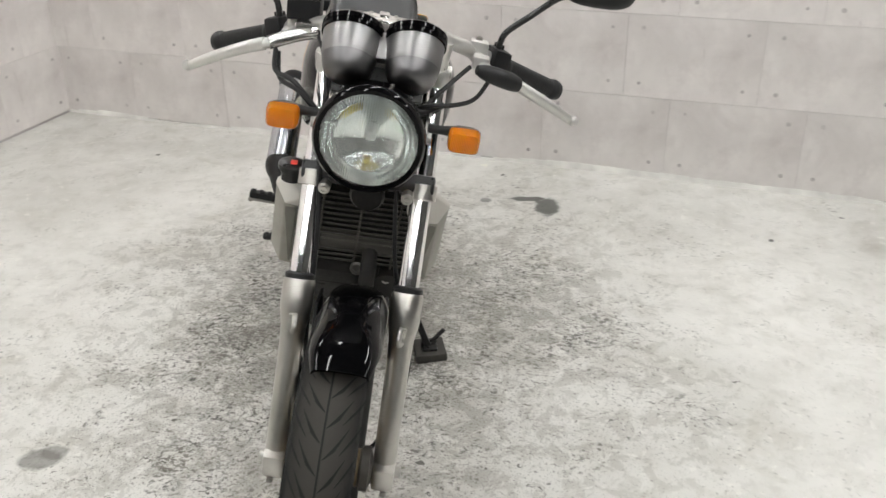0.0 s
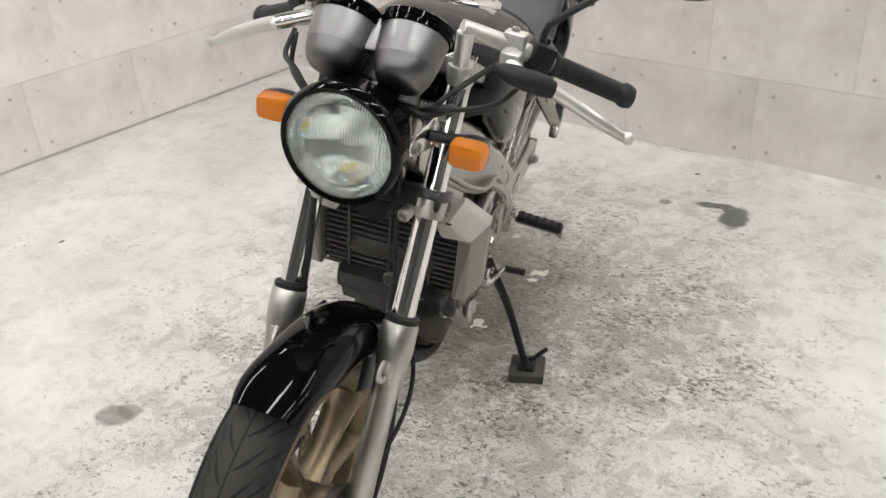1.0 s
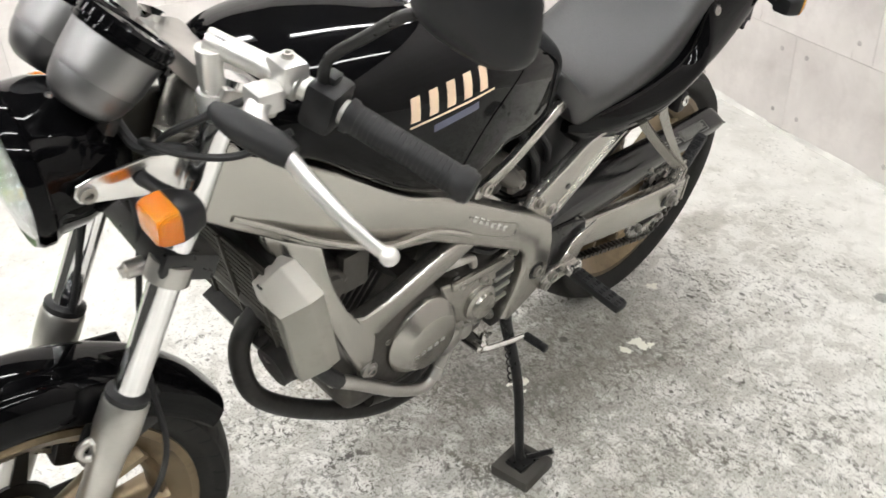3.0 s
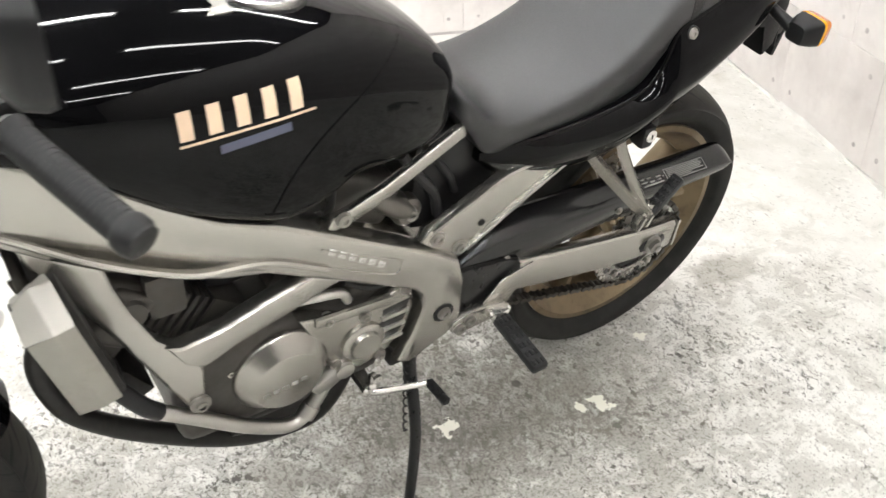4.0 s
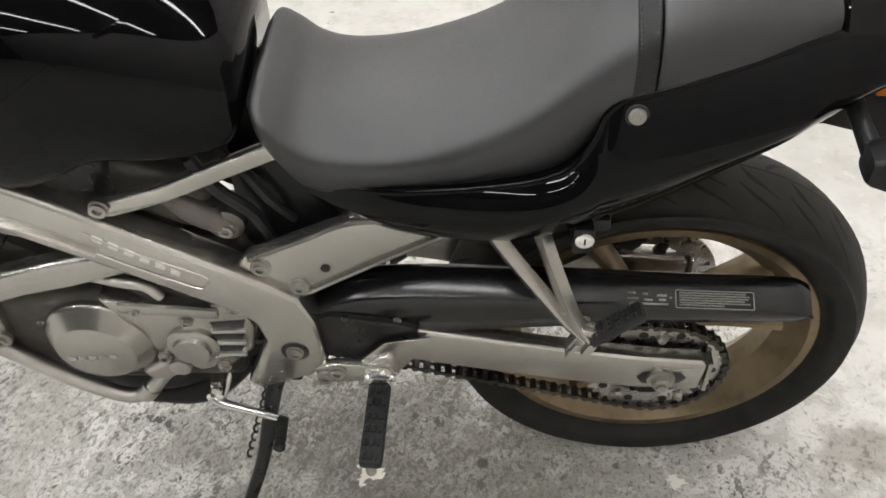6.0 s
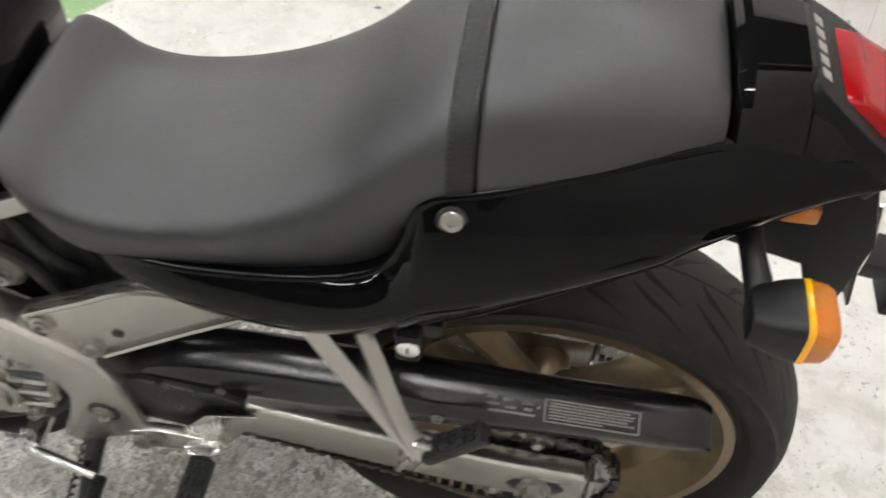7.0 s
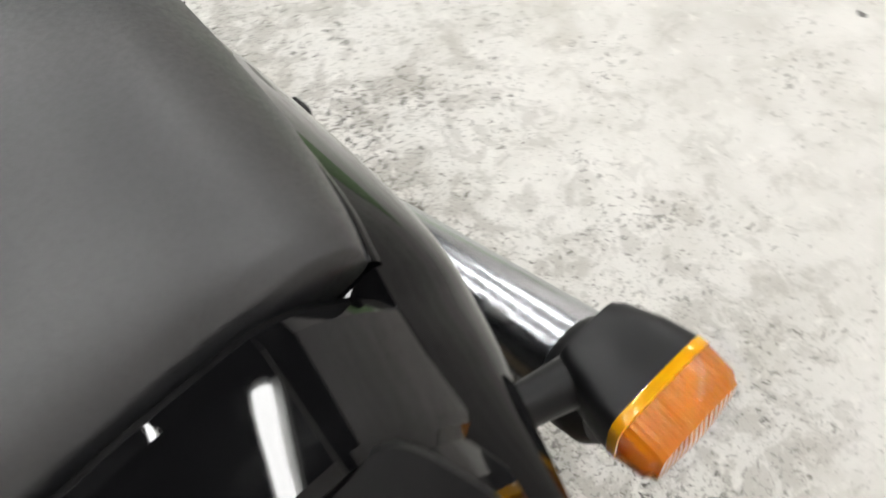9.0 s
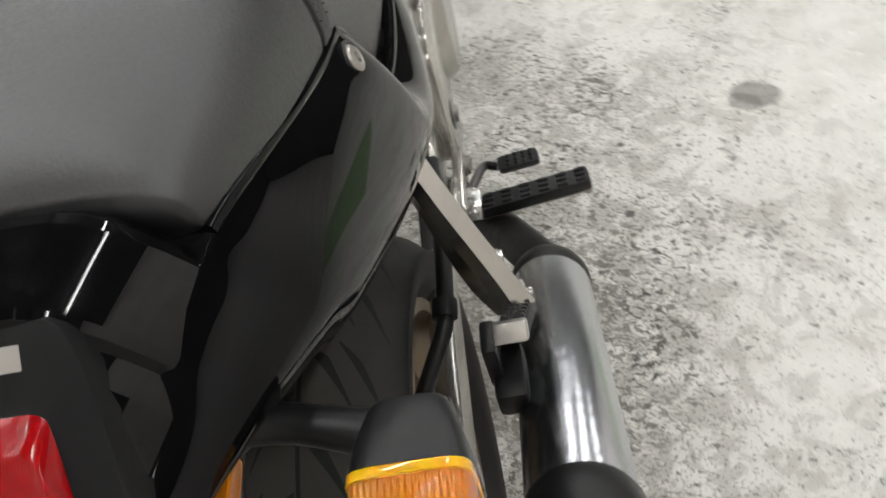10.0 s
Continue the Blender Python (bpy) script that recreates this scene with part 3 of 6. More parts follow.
for i in range(len(run) - 1):
    a, b = run[i], run[i + 1]
    turn = Matrix.Rotation(math.atan2(b.z - a.z, b.y - a.y), 4, "X")
    for s in (-1, 1):
        x = 0.071 + s * (0.0075 if i % 2 else 0.0058)
        pts = [(-0.0095, 0), (-0.007, 0.0046), (-0.002, 0.0033), (0.002, 0.0033), (0.007, 0.0046), (0.0095, 0), (0.007, -0.0046), (0.002, -0.0033), (-0.002, -0.0033), (-0.007, -0.0046)]
        mid = (a + b) / 2
        loop = [links.verts.new(Vector((x - 0.0008, mid.y, mid.z)) + turn.to_3x3() @ Vector((0, p, q))) for p, q in pts]
        top = [links.verts.new(Vector((x + 0.0008, mid.y, mid.z)) + turn.to_3x3() @ Vector((0, p, q))) for p, q in pts]
        skin(links, [loop, top])
    bmesh.ops.create_cone(links, cap_ends=True, segments=7, radius1=0.0055, radius2=0.0055, depth=0.018, matrix=Matrix.Translation((0.071, a.y, a.z)) @ Matrix.Rotation(math.pi / 2, 4, "Y"))
part("chain", links, CHAIN, bike, "oily steel drive chain", sharp=30)


# -- front fork, fender
fork = part("fork", box(0, HEAD.y - 0.022, 0.755, 0.235, 0.07, 0.035, 0.008, Matrix.Rotation(radians(-24.7), 4, "X")), BLACK, bike, "telescopic front fork with chrome tubes", steer=True)
part("top_clamp", box(0, fork_at(0.925).y + 0.022, 0.935, 0.24, 0.075, 0.026, 0.008, Matrix.Rotation(radians(-24.7), 4, "X")), SLIDER, fork, "silver top yoke", steer=True)
for s in SIDES:
    x = s * 0.096
    leg = part("slider", lathe([(0.018, 0.0), (0.0205, 0.012), (0.0205, 0.19), (0.0225, 0.235), (0.0270, 0.258), (0.0285, 0.272), (0.0285, 0.312), (0.0265, 0.318), (0.0200, 0.318)], fork_at(0.297, x), RAKE, 28), SLIDER, fork, "satin alloy fork slider", steer=True)
    part("fork_tube", rod(fork_at(0.57, x), fork_at(0.96, x), 0.0188, 24), CHROME, fork, "chrome fork tube", steer=True)
    part("dust_seal", lathe([(0.0265, 0), (0.0268, 0.008), (0.0205, 0.012)], fork_at(0.297, x) + RAKE * 0.318, RAKE, 24), RUBBER, leg, "black dust seal", steer=True)
    part("fender_lug", joined(tube([fork_at(0.535, x, 0.018), fork_at(0.538, x - s * 0.004, 0.030), fork_at(0.527, x - s * 0.006, 0.038), fork_at(0.516, x - s * 0.004, 0.032), fork_at(0.514, x, 0.022)], 0.0055, 10), box(x, fork_at(0.525).y - 0.016, 0.525, 0.015, 0.02, 0.036, 0.004)), SLIDER, leg, steer=True)
    part("axle_clamp", joined(box(x, fork_at(0.293).y - 0.006, 0.294, 0.040, 0.046, 0.046, 0.009), rod((x - s * 0.026, 0.004, 0.299), (x + s * 0.030, 0.004, 0.299), 0.011, 14, 0.002)), SLIDER, leg, steer=True)
    for dy in (-0.014, 0.012):
        part("clamp_nut", lathe([(0.006, 0), (0.006, 0.007), (0.003, 0.008)], (x + s * 0.004, fork_at(0.27).y + dy - 0.004, 0.272), (0, -0.4, -1), 6), BOLT, leg, steer=True)
    clamp = part("lamp_clamp", lathe([(0.0200, 0), (0.0262, 0.002), (0.0262, 0.028), (0.0200, 0.030)], fork_at(0.735, x), RAKE, 24), SLIDER, fork, "alloy clamp ring on the fork tube", steer=True)
    part("clamp_bolt", joined(rod(fork_at(0.748, x - s * 0.024, 0.016), fork_at(0.748, x - s * 0.024, 0.042), 0.0105, 14, 0.002), bolt(fork_at(0.748, x - s * 0.024, 0.042), (0, -1, -0.2), 0.007, 0.005)), SLIDER, clamp, steer=True)

# fender: a curved hood over the tyre, closed at the sides
rows = []
fcen = Vector(FRONT)
hood = bmesh.new()
for ang in np.linspace(115, 27, 26):
    a = radians(ang)  # from the front over the top to the rear; 90 is straight up
    grow = 1.0 - 0.22 * max(0, (ang - 99) / 16) ** 2
    r, w = 0.3165 + 0.006 * math.cos(radians(ang - 80)), 0.0575 * grow
    drop = 0.072 * min(1, max(0.25, (115 - ang) / 22)) if ang > 60 else 0.072 - 0.030 * (60 - ang) / 33
    prof = []
    for u in np.linspace(-1, 1, 17):
        bow = abs(u) ** 2.6
        prof.append((w * math.sin(u * math.pi / 2), r - 0.001 - drop * bow * 0.85))
    ring = prof + [(x * 0.955, rr2 - 0.004) for x, rr2 in prof[::-1]]
    rows.append([hood.verts.new(fcen + Vector((x + 0.010, -q * math.cos(math.pi - a), q * math.sin(a)))) for x, q in ring])
skin(hood, rows)
fender = part("front_fender", hood, GLOSS, bike, "gloss black front fender", steer=True)
for s in SIDES:
    part("fender_stay", prism([(fork_at(0.50).y - 0.03, 0.485), (fork_at(0.54).y - 0.01, 0.56), (0.19, 0.545), (0.20, 0.49), (0.12, 0.455)], s * 0.056, s * 0.063, 0.003), SATIN, fender, "black fender side mount", steer=True)


# -- headlight and its brackets
lamp_at, lamp_dir = Vector((0.0, 0.099, 0.872)), Vector((0, -1, -0.06)).normalized()
headlight = part("headlight", lathe([(0.078, -0.002), (0.0885, -0.004), (0.0885, -0.014), (0.084, -0.022), (0.083, -0.050), (0.072, -0.085), (0.045, -0.115), (0.012, -0.126)], lamp_at, lamp_dir, 48, caps=False), GLOSS, bike, "round headlight in a gloss black bowl", steer=True, sharp=75)
part("lamp_rim", lathe([(0.0795, 0.004), (0.0865, 0.006), (0.0905, 0.000), (0.0905, -0.012), (0.087, -0.016), (0.087, -0.010), (0.0795, 0.001)], lamp_at, lamp_dir, 56, caps=False), GLOSS, headlight, "black headlight rim", steer=True)
dome = [(0.0815 * math.sin(a), 0.002 + 0.016 * (math.cos(a) - 0.1)) for a in np.linspace(math.pi / 2, 0.0, 12)]
part("lamp_glass", lathe(dome + [(0.0001, dome[-1][1] - 0.004)] + [(r * 0.97, h - 0.004) for r, h in dome[-2::-1]], lamp_at, lamp_dir, 56, caps=False), LAMPGLASS, headlight, "ribbed clear headlight glass", steer=True)
bowl = [(0.080 * math.cos(a) ** 0.9, -0.004 - 0.058 * math.sin(a)) for a in np.linspace(0, math.pi / 2, 12)]
part("reflector", lathe(bowl, lamp_at, lamp_dir, 48, caps=False), FLUTED, headlight, "silver lamp reflector", steer=True)
part("bulb_cover", lathe([(0.010, -0.060), (0.011, -0.046), (0.011, -0.030), (0.008, -0.022), (0.0, -0.020)], lamp_at, lamp_dir, 16), LAMP_BODY, headlight, steer=True)
part("position_bulb", box(0.0, 0.119, 0.834, 0.012, 0.02, 0.010, 0.003), YELLOW, headlight, "small yellow bulb base", steer=True)
for s in SIDES:
    br = prism([(0.133, 0.873), (0.138, 0.863), (0.150, 0.860), (0.258, 0.836), (0.270, 0.845), (0.274, 0.892), (0.264, 0.897), (0.150, 0.888), (0.138, 0.884)], s * 0.086, s * 0.0905, 0.002)
    bracket = part("lamp_bracket", br, POLISHED, headlight, "polished headlight bracket", steer=True)
    part("bracket_bolt", bolt((s * 0.0905, 0.146, 0.8745), (s, 0, 0), 0.009, 0.008), BOLT, bracket, steer=True)
    part("bracket_bolt", bolt((s * 0.0905, 0.258, 0.880), (s, 0, 0), 0.006, 0.004), BOLT, bracket, steer=True)

# horn and the casting behind it
horn = part("horn", lathe([(0.0, -0.006), (0.027, -0.004), (0.032, 0.004), (0.030, 0.018), (0.020, 0.028), (0.01, 0.032)], (0.0, 0.226, 0.722), (0, 1, 0.15), 24), DIRTY, bike, "black disc horn below the headlight", steer=True)
part("horn_bracket", box(0.02, 0.236, 0.740, 0.02, 0.01, 0.07, 0.002), BLACK, horn, steer=True)


# -- indicators: a tapered housing, a lens and a stalk
def indicator(s, at, front, label):
    """front: -1 where the lens faces ahead, 1 where it faces back."""
    x, y, z = at
    w, h = 0.028, 0.0205
    if front > 0:
        w, h = 0.0270, 0.0225

    def ring(bm, dy, fw, fh, n=5.0):
        out = []
        for i in range(28):
            a = i / 28 * 2 * math.pi
            c, sn = math.cos(a), math.sin(a)
            out.append(bm.verts.new((x + w * fw * math.copysign(abs(c) ** (2 / n), c), y + front * dy, z + h * fh * math.copysign(abs(sn) ** (2 / n), sn))))
        return out

    body = bmesh.new()
    depth = 0.030 if front < 0 else 0.036
    skin(body, [ring(body, -depth, 0.40, 0.44, 4), ring(body, -depth * 0.97, 0.62, 0.66, 4), ring(body, -depth * 0.85, 0.72, 0.76, 4.5), ring(body, -depth * 0.4, 0.90, 0.92, 5), ring(body, 0.0, 1.0, 1.0)])
    housing = part("indicator", body, SATIN, bike, label, steer=front < 0)
    lens = bmesh.new()
    d = 0.026 if front < 0 else 0.024
    skin(lens, [ring(lens, 0.0005, 0.99, 0.99), ring(lens, d * 0.3, 0.99, 0.98), ring(lens, d * 0.75, 0.94, 0.92), ring(lens, d * 0.96, 0.82, 0.80), ring(lens, d, 0.5, 0.5), ring(lens, d + 0.001, 0.1, 0.1)])
    part("lens", lens, AMBER, housing, "ribbed amber lens", steer=front < 0)
    # yellow band: light bent through the lens rim, put in as colour
    if front > 0:
        edge = bmesh.new()
        skin(edge, [ring(edge, 0.0002, 0.6, 0.6), ring(edge, 0.0002, 1.0, 1.0), ring(edge, 0.0008, 1.012, 1.012), ring(edge, 0.0050, 1.012, 1.012), ring(edge, 0.0056, 0.98, 0.98), ring(edge, 0.0056, 0.6, 0.6)])
        part("lens_edge", edge, AMBER_SHINE, housing, "yellow band painted for light shining through the lens edge")
    back = bmesh.new()
    skin(back, [ring(back, 0.0012, 0.96, 0.95), ring(back, 0.0014, 0.55, 0.55), ring(back, 0.0014, 0.05, 0.05)])
    part("bulb_reflector", back, REFLECTOR, housing, "silvered plate behind the bulb", steer=front < 0)
    part("bulb", lathe([(0.005, 0.001), (0.0085, 0.005), (0.0085, 0.013), (0.002, 0.018)], (x, y + front * 0.002, z), (0, front, 0), 12), YELLOW, housing, steer=front < 0)
    return housing


for s in SIDES:
    ind = indicator(s, (s * 0.154, 0.204, 0.861), -1, "amber front indicator with black housing")
    part("stalk", tube([(s * 0.091, 0.203, 0.872), (s * 0.115, 0.210, 0.870), (s * 0.140, 0.219, 0.867)], [0.0085, 0.008, 0.011], 12), RUBBER, ind, "black rubber stalk", steer=True)


# -- instruments: two cups on a bracket
cup_dir = Vector((0, 0.68, 0.73)).normalized()
meters = part("instruments", box(0, 0.196, 0.940, 0.15, 0.012, 0.05, 0.003, Matrix.Rotation(radians(-30), 4, "X")), BLACK, bike, "twin round instruments in silver cups", steer=True)
for s in SIDES:
    top = Vector((s * 0.052, 0.224, 1.011))
    cup = part("meter_cup", lathe([(0.0442, -0.052), (0.0448, -0.0505), (0.0458, -0.044), (0.0478, -0.018), (0.0485, -0.006)], top, cup_dir, 48, caps=False), METER, meters, "brushed silver meter cup", steer=True)
    part("meter_base", lathe([(0.012, -0.088), (0.027, -0.086), (0.035, -0.080), (0.0402, -0.070), (0.0430, -0.060), (0.0442, -0.051)], top, cup_dir, 48), METER_BASE, cup, "polished grey meter base", steer=True)
    part("bezel", lathe([(0.0485, -0.010), (0.0510, -0.009), (0.0515, -0.004), (0.0500, -0.003), (0.0500, -0.001), (0.0517, 0.000), (0.0515, 0.008), (0.047, 0.012), (0.0445, 0.010), (0.0445, 0.004)], top, cup_dir, 40, caps=False), GLOSS, cup, "black bezel ring", steer=True)
    part("dial", lathe([(0.0445, 0.003), (0.0445, 0.005), (0.0, 0.005)], top, cup_dir, 32), SATIN, cup, steer=True)
    part("dial_glass", lathe([(0.0445, 0.008), (0.0445, 0.0095), (0.0, 0.0105)], top, cup_dir, 32), CLEAR, cup, steer=True)
part("meter_bridge", box(0, 0.206, 0.996, 0.022, 0.02, 0.05, 0.006, Matrix.Rotation(radians(-43), 4, "X")), METER, meters, steer=True)
part("meter_knob", rod((0.025, 0.150, 0.955), (0.026, 0.142, 0.925), 0.004, 10), SLIDER, meters, steer=True)


# -- handlebars, one half a side
DROOP[0] = True
for s in SIDES:
    bar = part("handlebar", joined(tube([(s * 0.094, 0.290, 1.006), (s * 0.160, 0.336, 0.983), (s * 0.235, 0.376, 0.956)], 0.0132, 16), tube([(s * 0.098, 0.292, 0.930), (s * 0.099, 0.287, 0.966), (s * 0.102, 0.286, 1.002)], [0.0150, 0.0125, 0.0140], 12, 4),
                                   lathe([(0.019, -0.006), (0.021, 0.0), (0.021, 0.022), (0.019, 0.026)], (s * 0.098, 0.294, 0.928), (0, -0.1, 1), 20)), BRIGHTCAST, bike, "bright alloy handlebar half with black grip", steer=True)
    a, b = Vector((s * 0.214, 0.365, 0.963)), Vector((s * 0.335, 0.428, 0.921))
    d = (b - a).normalized()
    n = (b - a).length
    grip_profile = [(0.0185, 0), (0.0185, 0.006)]
    for i in range(20):
        h = 0.008 + i * (n - 0.032) / 20
        grip_profile += [(0.0162, h), (0.0162, h + 0.0042), (0.0157, h + 0.0045), (0.0157, h + 0.0052)]
    grip_profile += [(0.0162, n - 0.022), (0.0192, n - 0.018), (0.0192, n - 0.008), (0.0172, n - 0.006), (0.0172, n - 0.002), (0.0135, n)]
    part("grip", lathe(grip_profile, a, d, 24), RUBBER, bar, "ribbed black rubber grip", steer=True, sharp=50)
    mid = Vector((s * 0.196, 0.354, 0.970))
    sw = part("switch_box", joined(box(0, 0, 0, 0.036, 0.046, 0.050, 0.008), box(s * 0.004, 0.022, 0.010, 0.020, 0.012, 0.014, 0.003), box(s * -0.002, 0.004, 0.028, 0.014, 0.018, 0.010, 0.003), box(s * 0.010, 0.020, -0.012, 0.012, 0.012, 0.010, 0.002)), SATIN, bar, "black switch box")
    sw.data.transform(XF[0] @ Matrix.Translation(drooped(mid)) @ Matrix.Rotation(radians(s * 27), 4, "Z") @ Matrix.Rotation(radians(s * 16), 4, "Y"))
    # lever perch and lever
    perch = part("lever_perch", joined(lathe([(0.0135, -0.012), (0.0175, -0.010), (0.0175, 0.010), (0.0135, 0.012)], (s * 0.163, 0.337, 0.982), d, 18),
                                       tube([(s * 0.163, 0.330, 0.980), (s * 0.168, 0.306, 0.976), (s * 0.182, 0.282, 0.970), (s * 0.212, 0.276, 0.963)], [0.013, 0.0125, 0.012, 0.011], 12, flat=0.8),
                                       box(s * 0.162, 0.334, 0.992, 0.034, 0.030, 0.030, 0.006), box(s * 0.168, 0.302, 0.976, 0.030, 0.030, 0.024, 0.005)), BRIGHTCAST, bar, "alloy lever perch", steer=True)
    part("perch_bolt", bolt((s * 0.160, 0.336, 1.006), (0, 0, 1), 0.006, 0.006), BOLT, perch, steer=True)
    lever = part("lever", tube([(s * 0.208, 0.275, 0.964), (s * 0.236, 0.280, 0.956), (s * 0.272, 0.283, 0.943), (s * 0.312, 0.290, 0.926), (s * 0.342, 0.300, 0.911), (s * 0.353, 0.305, 0.907)], [0.0120, 0.0112, 0.0105, 0.0096, 0.0082, 0.0082], 12, flat=0.7), BRIGHTCAST, bar, "polished alloy lever with a ball end", steer=True)
    part("lever_ball", lathe([(0.010 * math.sin(t), -0.010 * math.cos(t)) for t in np.linspace(0.05, 3.09, 10)], (s * 0.356, 0.306, 0.906), (1, 0, 0), 14), BRIGHTCAST, lever, steer=True)
    if s > 0:
        part("lever_boot", tube([(0.160, 0.252, 0.975), (0.176, 0.256, 0.972), (0.198, 0.264, 0.967), (0.224, 0.277, 0.960), (0.240, 0.284, 0.955)], [0.008, 0.0135, 0.0160, 0.0160, 0.0125], 16), RUBBER, lever, "black rubber lever boot", steer=True)
    else:
        part("master_cylinder", joined(tube([(-0.120, 0.300, 0.985), (-0.150, 0.292, 0.980), (-0.200, 0.268, 0.968)], 0.012, 14), box(-0.145, 0.300, 0.992, 0.03, 0.03, 0.02, 0.004)), POLISHED, perch, "alloy brake master cylinder", steer=True)
        res = part("brake_reservoir", box(-0.150, 0.332, 1.018, 0.060, 0.044, 0.036, 0.005), SATIN, bar, "square grey-black brake fluid reservoir", steer=True)
        part("reservoir_lid", box(-0.150, 0.332, 1.039, 0.064, 0.048, 0.008, 0.003), SATIN, res, steer=True)
    # mirror: stem and head
    m0 = Vector((s * 0.198, 0.350, 0.985))
    mirror = part("mirror", tube([m0, m0 + Vector((s * 0.002, -0.001, 0.024)), m0 + Vector((s * 0.012, 0.003, 0.044)), m0 + Vector((s * 0.050, 0.010, 0.078)), m0 + Vector((s * 0.088, 0.016, 0.112)), m0 + Vector((s * 0.108, 0.018, 0.124))], 0.0058, 10), BLACK, bike, "black rear-view mirror on a bent stem", steer=True)
    head = bmesh.new()
    hc = m0 + Vector((s * 0.166, 0.028, 0.158))
    rings = []
    for dy, f in ((-0.030, 0.35), (-0.026, 0.7), (-0.014, 0.94), (0.000, 1.0), (0.006, 0.98), (0.006, 0.90), (0.002, 0.88)):
        ring = []
        for i in range(28):
            a = i / 28 * 2 * math.pi
            c, sn = math.cos(a), math.sin(a)
            ring.append(head.verts.new(hc + Vector((0.072 * f * math.copysign(abs(c) ** 0.6, c), dy, 0.046 * f * math.copysign(abs(sn) ** 0.6, sn)))))
        rings.append(ring)
    skin(head, rings)
    part("mirror_head", head, SATIN, mirror, "black mirror housing", steer=True)
    part("mirror_foot", lathe([(0.010, -0.004), (0.0125, 0.0), (0.0125, 0.014), (0.008, 0.020)], m0 - Vector((0, 0, 0.012)), (0, 0, 1), 14), POLISHED, mirror, steer=True)

# cables from the bars to the front of the frame
for name, pts, r in (("clutch_cable", [(0.150, 0.296, 0.966), (0.118, 0.262, 0.938), (0.085, 0.232, 0.905), (0.055, 0.255, 0.860), (0.04, 0.30, 0.80)], 0.0042),
                     ("switch_cable", [(0.190, 0.318, 0.945), (0.165, 0.270, 0.918), (0.125, 0.232, 0.910), (0.08, 0.215, 0.905), (0.04, 0.235, 0.88)], 0.0040),
                     ("brake_hose", [(-0.120, 0.300, 0.985), (-0.100, 0.262, 0.955), (-0.085, 0.205, 0.905), (-0.088, 0.205, 0.82), (-0.075, 0.165, 0.66), (-0.075, 0.12, 0.50), (-0.07, 0.12, 0.42)], 0.0048),
                     ("throttle_cable", [(-0.196, 0.318, 0.945), (-0.185, 0.270, 0.920), (-0.145, 0.235, 0.912), (-0.10, 0.220, 0.870), (-0.07, 0.25, 0.82), (-0.04, 0.33, 0.80)], 0.0045),
                     ("throttle_cable", [(-0.190, 0.312, 0.942), (-0.178, 0.278, 0.905), (-0.135, 0.225, 0.900), (-0.095, 0.226, 0.860), (-0.06, 0.26, 0.81)], 0.0045),
                     ("speedometer_cable", [(0.050, 0.186, 0.930), (0.050, 0.205, 0.80), (0.060, 0.185, 0.66), (0.080, 0.178, 0.56), (0.110, 0.172, 0.49), (0.116, 0.140, 0.42), (0.100, 0.080, 0.355), (0.062, 0.025, 0.315)], 0.0040),
                     ("wiring_loom", [(0.03, 0.20, 0.93), (0.07, 0.212, 0.895), (0.108, 0.238, 0.905), (0.085, 0.275, 0.87), (0.05, 0.31, 0.82)], 0.0065)):
    part(name, tube(pts, r, 8), RUBBER, bike, "black control cable", steer=True)

DROOP[0] = False

# -- fuel tank
tank = part("fuel_tank", shell([(0.300, 0.905, 0.868, 0.060, 0.050, 0.888), (0.325, 0.928, 0.852, 0.098, 0.080, 0.880), (0.385, 0.948, 0.842, 0.132, 0.108, 0.876), (0.445, 0.956, 0.800, 0.146, 0.118, 0.864), (0.520, 0.957, 0.745, 0.152, 0.122, 0.850),
                               (0.605, 0.950, 0.702, 0.152, 0.120, 0.842), (0.650, 0.943, 0.692, 0.150, 0.118, 0.838), (0.695, 0.932, 0.707, 0.146, 0.118, 0.832), (0.735, 0.920, 0.725, 0.140, 0.116, 0.826), (0.785, 0.900, 0.722, 0.130, 0.112, 0.815),
                               (0.840, 0.870, 0.722, 0.116, 0.104, 0.800), (0.875, 0.845, 0.732, 0.104, 0.094, 0.792), (0.890, 0.826, 0.756, 0.088, 0.080, 0.790)], 5, 12, 2.7, 2.9), GLOSS, bike, "gloss black fuel tank with cream lettering bars", sharp=60)
cap_n = Vector((0, 0.14, 1)).normalized()
cap = part("fuel_cap", lathe([(0.071, -0.010), (0.071, 0.001), (0.064, 0.005), (0.043, 0.005), (0.038, 0.003), (0.0, 0.003)], (0, 0.655, 0.943), cap_n, 40), POLISHED, tank, "polished round fuel cap")
part("cap_lock", box(0, 0.660, 0.951, 0.022, 0.034, 0.006, 0.002), CHROME, cap)
for i in range(6):
    a = i * math.pi / 3
    part("cap_screw", bolt(Vector((0.054 * math.cos(a), 0.655 + 0.054 * math.sin(a), 0.948 - 0.14 * 0.054 * math.sin(a))), cap_n, 0.004, 0.003), BOLT, cap)
part("tank_label", box(0.058, 0.587, 0.9475, 0.030, 0.040, 0.002, 0.0005, Matrix.Rotation(radians(6), 4, "Y")), SILVERBADGE, tank, "small tank label")


TANK_TREE = BVHTree.FromPolygons([v.co.copy() for v in tank.data.vertices], [tuple(p.vertices) for p in tank.data.polygons])


def on_tank(y, z):
    """The half width of the tank's side at a place."""
    loc = TANK_TREE.ray_cast(Vector((0.3, y, z)), Vector((-1, 0, 0)))[0]
    return loc.x if loc else 0.14


